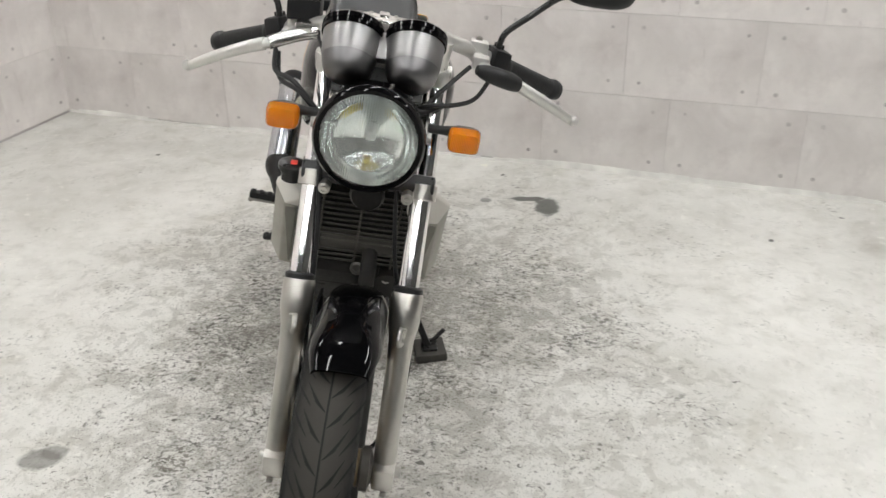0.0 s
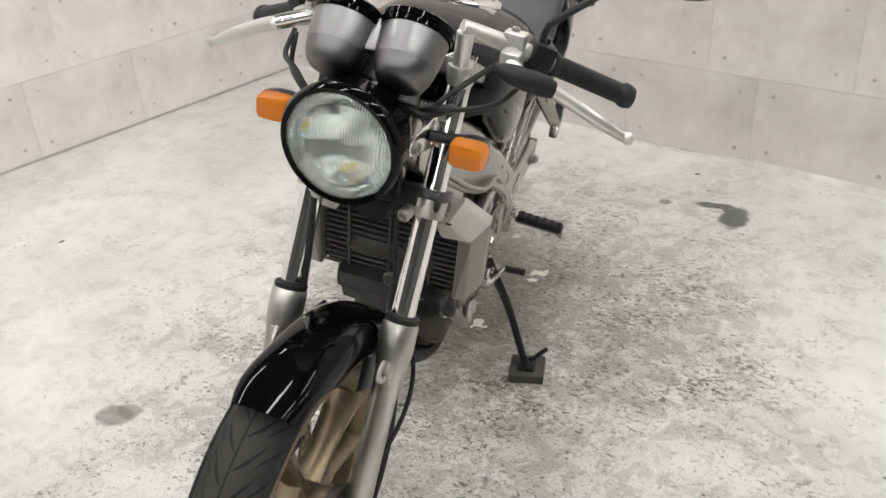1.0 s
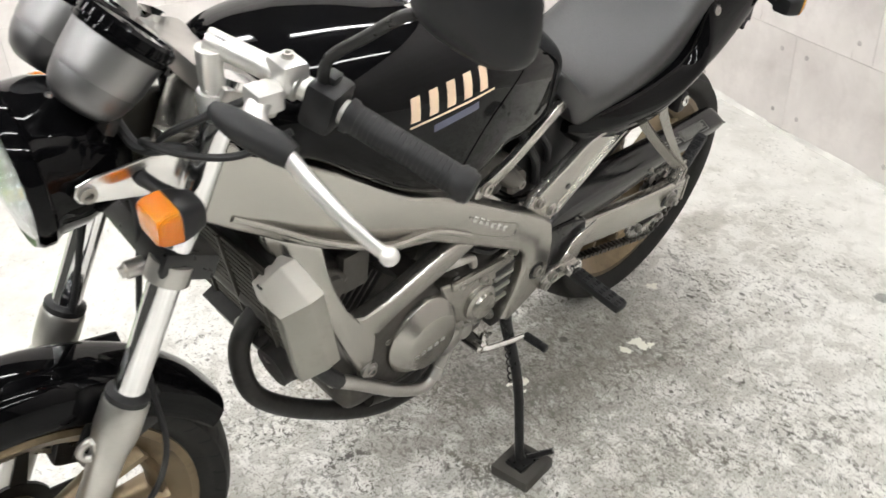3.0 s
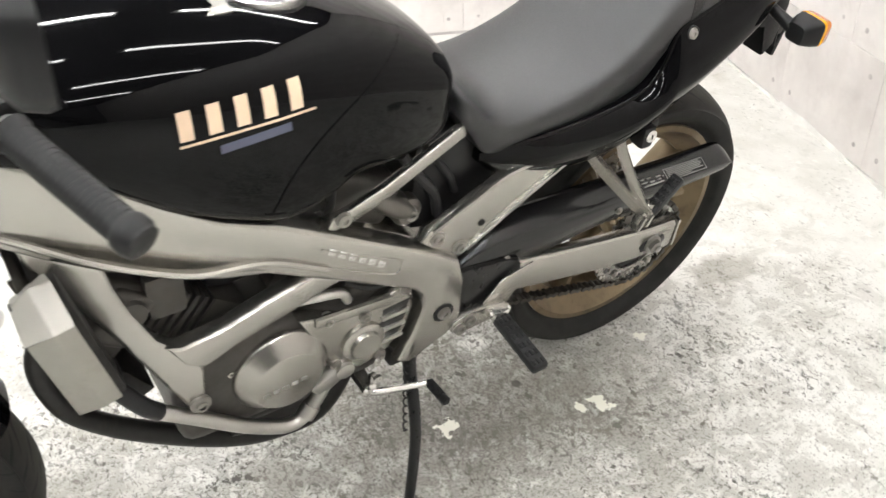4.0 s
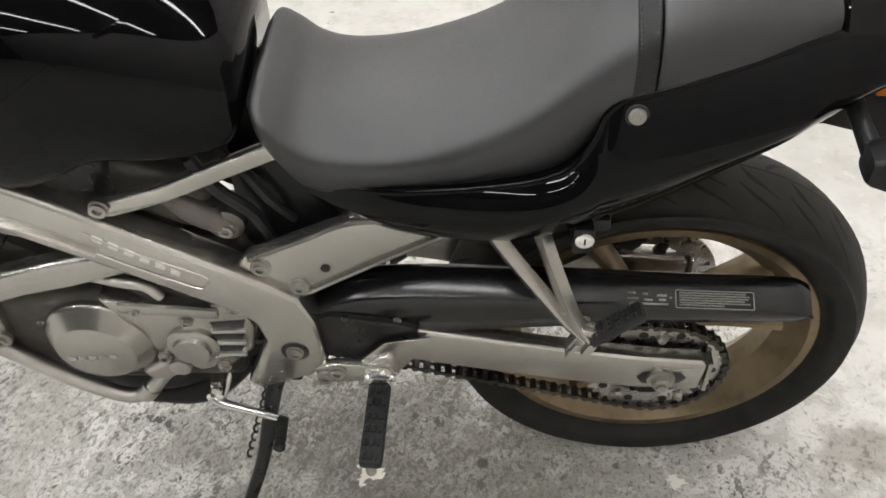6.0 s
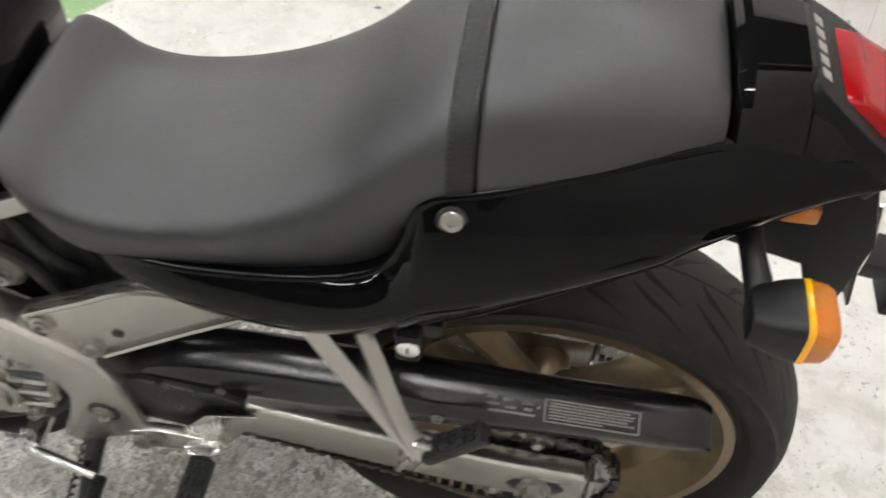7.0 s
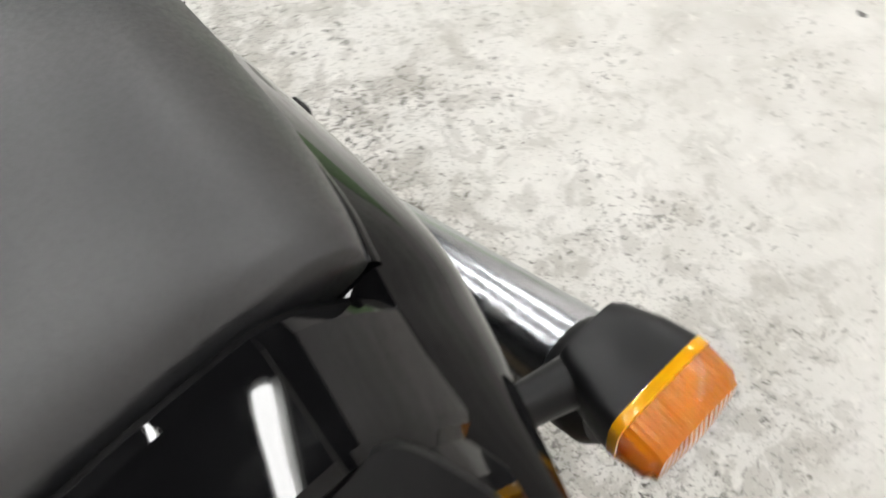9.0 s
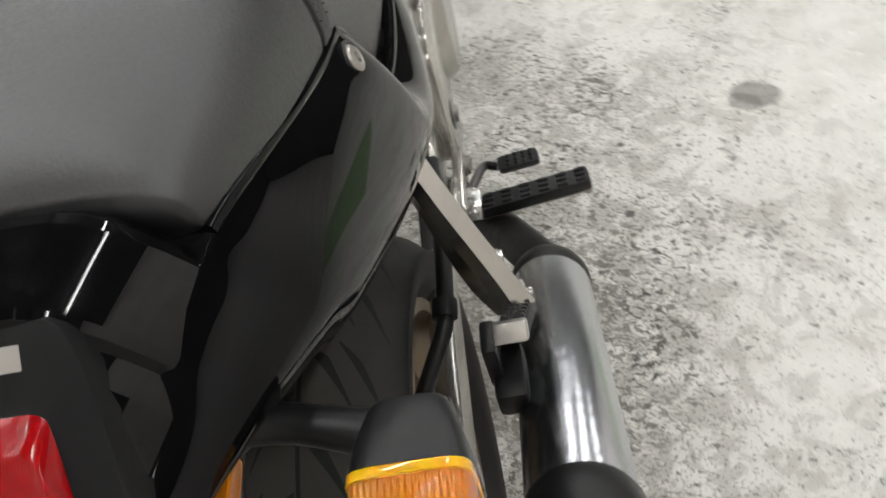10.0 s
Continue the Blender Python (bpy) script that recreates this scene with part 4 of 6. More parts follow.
def side_strip(points, width, lift, depth=0.0015, cols=5):
    """A thin raised strip laid on the tank's side along (y, z) points."""
    bm = bmesh.new()
    p = [Vector((0, *q)) for q in points]
    rings = []
    for i, q in enumerate(p):
        d = (p[min(i + 1, len(p) - 1)] - p[max(i - 1, 0)]).normalized()
        nrm = Vector((0, -d.z, d.y))
        across = [q + nrm * width * (k / cols - 0.5) for k in range(cols + 1)]
        rings.append([bm.verts.new((on_tank(a.y, a.z) + lift, a.y, a.z)) for a in across] + [bm.verts.new((on_tank(a.y, a.z) - depth, a.y, a.z)) for a in across[::-1]])
    skin(bm, rings)
    return bm


# lettering bars: five cream bars, a rule and a faded second line, on both sides
L0, L1 = Vector((0.510, 0.8535)), Vector((0.664, 0.8570))
for s in SIDES:
    for i in range(5):
        a = L0.lerp(L1, (i + 0.12) / 5.0)
        b = L0.lerp(L1, (i + 0.60) / 5.0)
        bm = side_strip([(a.x - 0.003, a.y + 0.0225), ((a.x + b.x) / 2 - 0.003, (a.y + b.y) / 2 + 0.0225), (b.x - 0.003, b.y + 0.0225)], 0.033, 0.0006)
        part("letter_bar", bm if s > 0 else mirrored(bm), CREAM, tank, "cream lettering bar")
    bm = side_strip([L0.lerp(L1, t) for t in np.linspace(0, 1, 9)], 0.0028, 0.0006)
    part("rule", bm if s > 0 else mirrored(bm), CREAM, tank, "cream rule below the lettering")
    bm = side_strip([Vector((0.552, 0.8385)).lerp(Vector((0.634, 0.8435)), t) for t in np.linspace(0, 1, 6)], 0.011, 0.0005)
    part("letter_bar", bm if s > 0 else mirrored(bm), BLUEGREY, tank, "faded blue lettering bar")
    bm = side_strip(smooth_path([(0.612, 0.722), (0.632, 0.765), (0.668, 0.808), (0.720, 0.846), (0.775, 0.872), (0.815, 0.878)], 4), 0.004, 0.0012)
    part("tank_crease", bm if s > 0 else mirrored(bm), GLOSS, tank, "pressed crease line in the tank side")

# -- seat
SADDLE = [(0.894, 0.772, 0.746, 0.074, 0.068, 0.764, 3.0), (0.904, 0.780, 0.734, 0.098, 0.092, 0.762, 2.9), (0.922, 0.767, 0.708, 0.109, 0.101, 0.743, 2.8), (0.946, 0.748, 0.672, 0.113, 0.099, 0.717, 2.8), (0.980, 0.737, 0.662, 0.1155, 0.099, 0.705, 2.8), (1.030, 0.738, 0.668, 0.1185, 0.102, 0.705, 2.8),
          (1.085, 0.752, 0.676, 0.1205, 0.104, 0.713, 2.8), (1.140, 0.775, 0.684, 0.1215, 0.105, 0.730, 2.8), (1.190, 0.806, 0.696, 0.1210, 0.105, 0.755, 2.95), (1.226, 0.840, 0.716, 0.1195, 0.105, 0.779, 3.1), (1.252, 0.866, 0.752, 0.1187, 0.105, 0.801, 2.9), (1.276, 0.889, 0.786, 0.1182, 0.106, 0.818, 2.7), (1.300, 0.906, 0.800, 0.1165, 0.106, 0.827, 2.55),
          (1.330, 0.917, 0.810, 0.1135, 0.105, 0.832, 2.45), (1.365, 0.9195, 0.820, 0.1095, 0.102, 0.838, 2.45), (1.400, 0.916, 0.831, 0.1045, 0.096, 0.844, 2.5), (1.434, 0.908, 0.843, 0.0965, 0.088, 0.851, 2.75), (1.454, 0.900, 0.853, 0.0905, 0.080, 0.858, 3.0), (1.466, 0.890, 0.860, 0.0850, 0.074, 0.864, 3.2)]
SEAM = 1.3020
SADDLE = smooth_path(SADDLE, 10)


def saddle(y, grow=0.0):
    """The seat's section at a place along it, swollen or drawn in by a little."""
    row = [float(np.interp(y, SADDLE[:, 0], SADDLE[:, k])) for k in range(7)]
    return (y, row[1] + grow, row[2], row[3] + grow, row[4] + grow, row[5], row[6])


ahead = [tuple(r) for r in SADDLE[::2] if r[0] < SEAM - 0.006]
behind = [tuple(r) for r in SADDLE[::2] if r[0] > SEAM + 0.006]
seat = part("seat", shell(ahead + [saddle(SEAM - 0.004), saddle(SEAM - 0.0018, -0.0004), saddle(SEAM - 0.0006, -0.0016)], 1, 14, 3.6, 1.6), VINYL, bike, "black vinyl stepped dual seat", sharp=70)
part("pillion_pad", shell([saddle(SEAM + 0.0006, -0.0018), saddle(SEAM + 0.0016, -0.0005), saddle(SEAM + 0.004)] + behind, 1, 14, 2.2, 1.8), VINYL, seat, "smooth black pillion pad", sharp=70)
band = shell([saddle(1.2805, 0.0001), saddle(1.2815, 0.0008)] + [saddle(1.283 + 0.0017 * k, 0.0010) for k in range(10)] + [saddle(1.2995, 0.0008), saddle(1.3005, 0.0001)], 1, 14, 3.6, 1.6)
strap = part("strap", band, RUBBER, seat, "stitched black grab strap across the seat", sharp=70)
for yy in (1.2835, 1.2975):
    thread = []
    _, top, _, wide, _, level, n = saddle(yy, 0.0011)
    for i in range(60):
        u = -1 + 2 * (i + 0.5) / 60
        a = math.pi / 2 * (1 - abs(u))
        thread.append(box(math.copysign(wide * math.cos(a) ** (2 / n), u), yy, level + (top - level) * math.sin(a) ** (2 / n), 0.0022, 0.0007, 0.0006))
    tagged(part("stitching", joined(*thread), PRINT_DARK, strap), kind="stuff")

# -- tail cowl: round flanks that end in a rim along the seat
COWL = [(0.948, 0.662, 0.0900, 0.646, 0.0920, 0.086, 0.652, 2.2), (0.985, 0.677, 0.1080, 0.614, 0.1110, 0.088, 0.650, 2.2), (1.045, 0.683, 0.1195, 0.591, 0.1290, 0.088, 0.652, 2.2), (1.105, 0.690, 0.1240, 0.580, 0.1390, 0.087, 0.655, 2.2),
        (1.160, 0.699, 0.1260, 0.578, 0.1460, 0.085, 0.662, 2.2), (1.205, 0.710, 0.1255, 0.585, 0.1495, 0.083, 0.676, 2.3), (1.236, 0.729, 0.1240, 0.593, 0.1505, 0.081, 0.692, 2.4), (1.253, 0.764, 0.1220, 0.600, 0.1510, 0.080, 0.702, 1.9),
        (1.267, 0.802, 0.1180, 0.607, 0.1500, 0.079, 0.712, 1.7), (1.306, 0.814, 0.1150, 0.628, 0.1470, 0.077, 0.724, 1.7), (1.350, 0.828, 0.1105, 0.656, 0.1415, 0.075, 0.740, 1.8), (1.400, 0.845, 0.1030, 0.690, 0.1340, 0.071, 0.760, 2.0),
        (1.440, 0.857, 0.0950, 0.716, 0.1265, 0.067, 0.778, 2.2), (1.462, 0.860, 0.0880, 0.733, 0.1205, 0.065, 0.794, 2.0), (1.480, 0.857, 0.0830, 0.746, 0.1145, 0.064, 0.802, 1.7), (1.498, 0.855, 0.0790, 0.758, 0.1075, 0.063, 0.808, 1.7),
        (1.514, 0.853, 0.0740, 0.769, 0.1005, 0.061, 0.812, 1.7), (1.530, 0.850, 0.0690, 0.779, 0.0940, 0.059, 0.815, 1.7), (1.556, 0.845, 0.0600, 0.792, 0.0835, 0.056, 0.819, 2.0), (1.578, 0.840, 0.0520, 0.804, 0.0740, 0.054, 0.819, 2.0),
        (1.592, 0.830, 0.0460, 0.810, 0.0680, 0.052, 0.818, 2.0), (1.599, 0.824, 0.0420, 0.813, 0.0630, 0.050, 0.817, 2.0)]
cowl, rings, rim_line = bmesh.new(), [], []
for y, zr, xr, zb, w, wb, zw, n in smooth_path(COWL, 6):
    up = (1 - min(0.985, xr / w) ** n) ** (1 / n)
    half = [(0.0, zr)]
    for i in range(15):
        f = up * math.sin(math.pi / 2 * (1 - i / 14))
        half.append((w * (1 - f ** n) ** (1 / n), zw + (zr - zw) * f / up))
    for i in range(1, 13):
        a = math.pi / 2 * i / 12
        half.append((wb + (w - wb) * max(math.cos(a), 0) ** 1.48, zw - (zw - zb) * math.sin(a) ** 1.48))
    half.append((0.0, zb))
    if 0.97 < y < 1.466:
        rim_line.append((half[1][0], y, half[1][1]))
    rings.append([cowl.verts.new((x, y, z)) for x, z in half + [(-x, z) for x, z in half[-2:0:-1]]])
skin(cowl, rings)
tail = part("tail_cowl", cowl, GLOSS, bike, "gloss black tail cowl around the seat", sharp=42)
for s in SIDES:
    part("cowl_rim", tube([(s * (x - 0.0025), y, z - 0.0012) for x, y, z in rim_line[::3]], 0.0050, 14, 2), GLOSS, tail, "rolled edge of the cowl along the seat")
panel, rings = bmesh.new(), []
for y, low in ((1.468, 0.016), (1.471, 0.006), (1.476, 0.0015), (1.482, 0.0), (1.500, 0.0), (1.519, 0.0), (1.523, 0.0015), (1.526, 0.006), (1.540, 0.0), (1.556, 0.0), (1.572, 0.0)):
    limit = 0.8525 - (y - 1.566) * 0.7265 if y > 1.524 else 1.0
    half = [(0.0, 0.8990), (0.010, 0.8987), (0.020, 0.8982), (0.030, 0.8976), (0.0412, 0.8969)]
    for k in range(11):
        f = k / 10
        half.append(((1 - f) ** 2 * 0.0418 + 2 * f * (1 - f) * 0.0626 + f * f * 0.0900, (1 - f) ** 2 * 0.8962 + 2 * f * (1 - f) * 0.8914 + f * f * 0.8440))
    half += [(0.0895, 0.8380), (0.060, 0.8360)]
    loop = half + [(-x, z) for x, z in half[:0:-1]]
    rings.append([panel.verts.new((x * (1 - 3.2 * max(0, y - 1.482)), y, max(0.830, min(z - low - 0.04 * max(0, min(y, 1.525) - 1.49), limit)))) for x, z in loop])
skin(panel, rings)
part("tail_panel", panel, WIPED, tail, "raised gloss black tail panel with bevelled sides", sharp=8)
# the matt surround on the slanted end, that holds the tail light
SLANT = Matrix.Translation((0.0, 1.566, 0.8565)) @ Matrix.Rotation(radians(-36), 4, "X")


def slanted(outline, levels, rise=0.0):
    """A plate or cushion on the slanted end: outline of x, distance down the slope; levels of height, share of the size."""
    bm = bmesh.new()
    rings = []
    cx, cy = 0.0, sum(p[1] for p in outline) / len(outline)
    for h, f, *back in levels:
        d = back[0] if back else 0.0
        rings.append([bm.verts.new(SLANT @ Vector((cx + (p[0] - cx) * f, cy + d + (p[1] - cy) * (f - abs(d) * 14), h + (rise * (p[1] + 0.026) / 0.075 if h > 0.001 else 0.0)))) for p in outline])
    skin(bm, rings)
    return bm


SUR = smooth_path([(0.046, -0.056), (0.053, -0.050), (0.060, -0.030), (0.065, -0.006), (0.068, 0.018), (0.067, 0.041), (0.061, 0.047)], 3)
SUR = [(x, y) for x, y in SUR] + [(-x, y) for x, y in reversed(SUR)]
surround = part("light_surround", slanted(SUR, ((-0.034, 1.0), (0.000, 1.0), (0.003, 0.985), (0.0035, 0.95))), MATT, tail, "matt black surround of the tail light")
LEN = smooth_path([(0.036, -0.0265), (0.041, -0.0245), (0.044, -0.018), (0.049, 0.012), (0.0530, 0.035), (0.0520, 0.0415), (0.046, 0.0440)], 4)
LEN = [(x, y) for x, y in LEN] + [(-x, y) for x, y in reversed(LEN)]
part("tail_light", slanted(LEN, ((-0.010, 1.0), (0.0015, 1.0), (0.0030, 0.990, 0.001), (0.0100, 0.965, 0.0088), (0.0110, 0.950, 0.0100), (0.0113, 0.80, 0.0100), (0.0115, 0.35, 0.0100)), 0.004), RED, tail, "large glossy red tail light lens", sharp=60)
for k in range(5):
    part("badge_bar", box(0.0304 - 0.0152 * k, 1.5325, 0.8842, 0.0105, 0.0095, 0.0020, 0.0006, Matrix.Rotation(radians(-36), 4, "X")), SILVERBADGE, tail, "silver badge bar above the tail light")
for s in SIDES:
    nut = part("cowl_bolt", lathe([(0.0088, -0.006), (0.0088, 0.0005), (0.0076, 0.0020), (0.0034, 0.0026), (0.0030, 0.0005), (0.0, 0.0005)], (s * 0.1258, 1.287, 0.794), (s, 0, 0.38), 24), BOLT, tail, "round steel seat bolt")
    part("bolt_ring", lathe([(0.0118, -0.006), (0.0118, 0.0002), (0.0108, 0.0010), (0.0088, 0.0006)], (s * 0.1254, 1.287, 0.794), (s, 0, 0.38), 24), BLACK, tail, "black ring round the seat bolt")
    dip = 0.008 if s > 0 else 0.0
    ind = indicator(s, (s * 0.146, 1.542, 0.763 - dip), 1, "black rear indicator with amber lens")
    part("stalk", tube([(s * 0.056, 1.506, 0.778), (s * 0.092, 1.508, 0.771), (s * 0.132, 1.517, 0.764 - dip)], [0.013, 0.0095, 0.0115], 14), SATIN, ind, "black indicator stalk")
    part("stalk_foot", lathe([(0.017, -0.010), (0.018, 0.0), (0.016, 0.008), (0.012, 0.014)], (s * 0.060, 1.504, 0.776), (s, 0, -0.1), 20), SATIN, ind)
    part("side_reflector", box(s * 0.068, 1.541, 0.787, 0.014, 0.028, 0.016, 0.003), AMBER, tail, "small amber reflector")

# rear mudguard and the empty number plate bracket
mud = part("rear_mudguard", prism([(1.43, 0.725), (1.50, 0.775), (1.575, 0.815), (1.594, 0.812), (1.618, 0.735), (1.612, 0.66), (1.592, 0.64), (1.570, 0.70), (1.50, 0.72)], -0.050, 0.050, 0.006), MATT, bike, "black plastic rear mudguard")
plate = part("plate_bracket", joined(box(-0.006, 1.648, 0.662, 0.042, 0.068, 0.020, 0.004, Matrix.Rotation(radians(-10), 4, "X")), box(-0.006, 1.680, 0.630, 0.042, 0.010, 0.056, 0.003, Matrix.Rotation(radians(-10), 4, "X"))), SATIN, mud, "black number plate bracket without a plate")
part("bracket_edge", box(0, 1.612, 0.715, 0.092, 0.003, 0.13, 0.001, Matrix.Rotation(radians(10), 4, "X")), SATIN, mud)
# thin polished strip laid along the mudguard's rear edge
part("edge_strip", tube([(0.033, 1.6130, 0.766), (0.033, 1.6215, 0.715), (0.030, 1.6230, 0.650)], 0.0022, 8, 4), POLISHED, mud, "thin polished strip along the mudguard's edge")
part("mud_bolt", bolt((0.02, 1.614, 0.745), (0, 1, 0.1), 0.006, 0.005), BOLT, mud)


# -- frame: spar, front down tube, rail and pivot plate a side
def inward(co):
    """The frame narrows to the steering head."""
    f = min(1.0, max(0.0, (co.y - 0.22) / 0.30))
    f = 0.42 + 0.58 * f * (1.55 - 0.55 * f)
    return Vector((co.x * f, co.y, co.z))


SPAR = [(0.235, 0.905), (0.280, 0.892), (0.341, 0.852), (0.439, 0.797), (0.495, 0.756), (0.557, 0.713), (0.628, 0.678), (0.707, 0.630), (0.796, 0.574), (0.880, 0.522), (0.916, 0.494), (0.930, 0.449), (0.935, 0.362), (0.912, 0.333), (0.836, 0.297), (0.819, 0.313), (0.844, 0.368),
        (0.859, 0.412), (0.852, 0.448), (0.836, 0.466), (0.741, 0.524), (0.679, 0.561), (0.607, 0.603), (0.549, 0.619), (0.481, 0.647), (0.420, 0.677), (0.360, 0.712), (0.300, 0.752), (0.240, 0.790)]
DOWN = [(0.335, 0.738), (0.420, 0.684), (0.428, 0.640), (0.440, 0.598), (0.463, 0.540), (0.500, 0.500), (0.516, 0.468), (0.512, 0.392), (0.500, 0.380), (0.488, 0.388), (0.422, 0.543), (0.377, 0.637), (0.345, 0.700)]
RAIL = [(0.470, 0.528), (0.490, 0.519), (0.543, 0.525), (0.606, 0.546), (0.679, 0.566), (0.730, 0.540), (0.706, 0.533), (0.638, 0.508), (0.565, 0.487), (0.517, 0.466), (0.490, 0.480)]
frame_part = part("frame", lathe([(0.030, -0.09), (0.036, -0.08), (0.036, 0.08), (0.030, 0.09)], HEAD + Vector((0, 0.030, 0.085)), RAKE, 24), ALLOY, bike, "cast alloy twin-spar frame")
for s in SIDES:
    for nm, outline, x0, x1, bev in (("spar", SPAR, 0.078, 0.123, 0.009), ("down_tube", DOWN, 0.084, 0.119, 0.010), ("rail", RAIL, 0.088, 0.117, 0.010)):
        bm = prism(outline, x0, x1, bev, inward if nm != "rail" else None, 3)
        if nm == "spar":
            # a raised lip along the lower edge
            lip = tube([(0.121, 0.300, 0.770), (0.122, 0.345, 0.742), (0.1225, 0.400, 0.704), (0.1225, 0.455, 0.673), (0.1225, 0.520, 0.645), (0.1225, 0.590, 0.632), (0.1225, 0.630, 0.616), (0.1225, 0.690, 0.579)], 0.0075, 10, flat=0.7)
            for v in lip.verts:
                v.co = inward(v.co)
            bm = joined(bm, lip)
        beam = part(nm, bm if s > 0 else mirrored(bm), ALLOY, frame_part, "", sharp=30)
        if nm == "spar":
            for k in range(6):
                y = 0.692 + k * 0.0155
                z = 0.6035 - k * 0.0112
                mark = prism([(y, z), (y + 0.0105, z - 0.0076), (y + 0.0145, z + 0.0030), (y + 0.004, z + 0.0106)], 0.1225, 0.1240, 0.0004)
                part("embossed_bar", mark if s > 0 else mirrored(mark), POLISHED, beam, "embossed lettering bar")
            edge = tube([(0.1232, 0.684, 0.616), (0.1232, 0.740, 0.580), (0.1232, 0.800, 0.548), (0.1232, 0.812, 0.536), (0.1232, 0.806, 0.522), (0.1232, 0.792, 0.522), (0.1232, 0.730, 0.556), (0.1232, 0.682, 0.586)], 0.0018, 6, 3)
            part("embossed_frame", edge if s > 0 else mirrored(edge), ALLOY, beam)
            part("pivot_bolt", bolt((s * 0.1238, 0.896, 0.392), (s, 0, 0), 0.0105, 0.006), BOLT, beam, "steel swingarm pivot bolt")
            part("bolt_recess", lathe([(0.0185, 0.0), (0.0185, 0.0012), (0.016, 0.0016), (0.0, 0.0016)], (s * 0.1228, 0.896, 0.392), (s, 0, 0), 28), BLACK, beam, "dark recess round the pivot bolt")
        if nm == "down_tube":
            part("engine_bolt", joined(lathe([(0.015, -0.004), (0.015, 0.002), (0.012, 0.003)], (s * 0.118, 0.502, 0.400), (s, 0, 0), 20), bolt((s * 0.120, 0.502, 0.400), (s, 0, 0), 0.009, 0.006)), BOLT, beam)
    # subframe: upper tube and lower plate
    bar_l = prism([(0.696, 0.640), (0.704, 0.657), (0.728, 0.661), (0.786, 0.6755), (0.862, 0.7065), (0.922, 0.731), (0.930, 0.709), (0.870, 0.685), (0.790, 0.653), (0.730, 0.637), (0.706, 0.633)], 0.104, 0.118, 0.004, lambda co: Vector((co.x - 0.115 * max(0.0, co.y - 0.726), co.y, co.z)), 3)
    up = part("subframe_tube", bar_l if s > 0 else mirrored(bar_l), ALLOY, frame_part, "satin alloy subframe bar", sharp=30)
    part("subframe_bolt", bolt((s * 0.120, 0.716, 0.654), (s, 0, 0), 0.010, 0.007), BOLT, up)
    lower = prism([(0.848, 0.548), (0.862, 0.568), (0.998, 0.636), (1.100, 0.640), (1.110, 0.612), (0.922, 0.490), (0.906, 0.494)], 0.096, 0.112, 0.005, None, 3)
    rib1 = tube([(0.112, 0.866, 0.565), (0.112, 0.930, 0.598), (0.112, 0.996, 0.630), (0.112, 1.09, 0.633)], 0.007, 8, flat=0.6)
    rib2 = tube([(0.112, 0.930, 0.505), (0.112, 0.985, 0.541), (0.112, 1.04, 0.576), (0.112, 1.10, 0.612)], 0.006, 8, flat=0.6)
    bm = joined(lower, rib1, rib2)
    plate_l = part("subframe_plate", bm if s > 0 else mirrored(bm), ALLOY, frame_part, "ribbed alloy subframe plate", sharp=30)
    for y, z in ((0.876, 0.548), (0.918, 0.514)):
        part("plate_bolt", joined(lathe([(0.0125, -0.002), (0.0125, 0.002)], (s * 0.112, y, z), (s, 0, 0), 20), bolt((s * 0.113, y, z), (s, 0, 0), 0.0085, 0.006)), BOLT, plate_l)
    part("plate_hole", lathe([(0.006, 0), (0.006, 0.001)], (s * 0.1123, 0.954, 0.548), (s, 0, 0), 14), BLACK, plate_l)
part("cross_member", box(0, 1.02, 0.655, 0.17, 0.10, 0.02, 0.006), BLACK, frame_part)


# -- engine
engine = part("engine", box(0, 0.640, 0.380, 0.200, 0.330, 0.190, 0.03, None, 3), DARKCAST, bike, "V-twin engine in dull cast alloy")
part("sump", box(0, 0.590, 0.300, 0.150, 0.200, 0.080, 0.03, None, 3), DIRTY, engine)
part("sump", box(-0.01, 0.690, 0.262, 0.13, 0.20, 0.075, 0.02, None, 3), DIRTY, engine, "oily black sump")
part("crankcase", joined(box(0.045, 0.620, 0.300, 0.090, 0.150, 0.070, 0.02, None, 3), box(0.060, 0.735, 0.330, 0.060, 0.12, 0.08, 0.02, None, 3)), DIRTY, engine, "oily black lower crankcase")
part("exhaust_collector", tube([(0.045, 0.560, 0.238), (0.040, 0.640, 0.222), (0.020, 0.720, 0.228), (-0.010, 0.800, 0.250), (-0.060, 0.880, 0.262)], [0.026, 0.034, 0.036, 0.034, 0.026], 16), DIRTY, engine, "sooty black exhaust collector")
part("gearbox", box(0.0, 0.770, 0.420, 0.19, 0.14, 0.13, 0.025, None, 3), DARKCAST, engine)
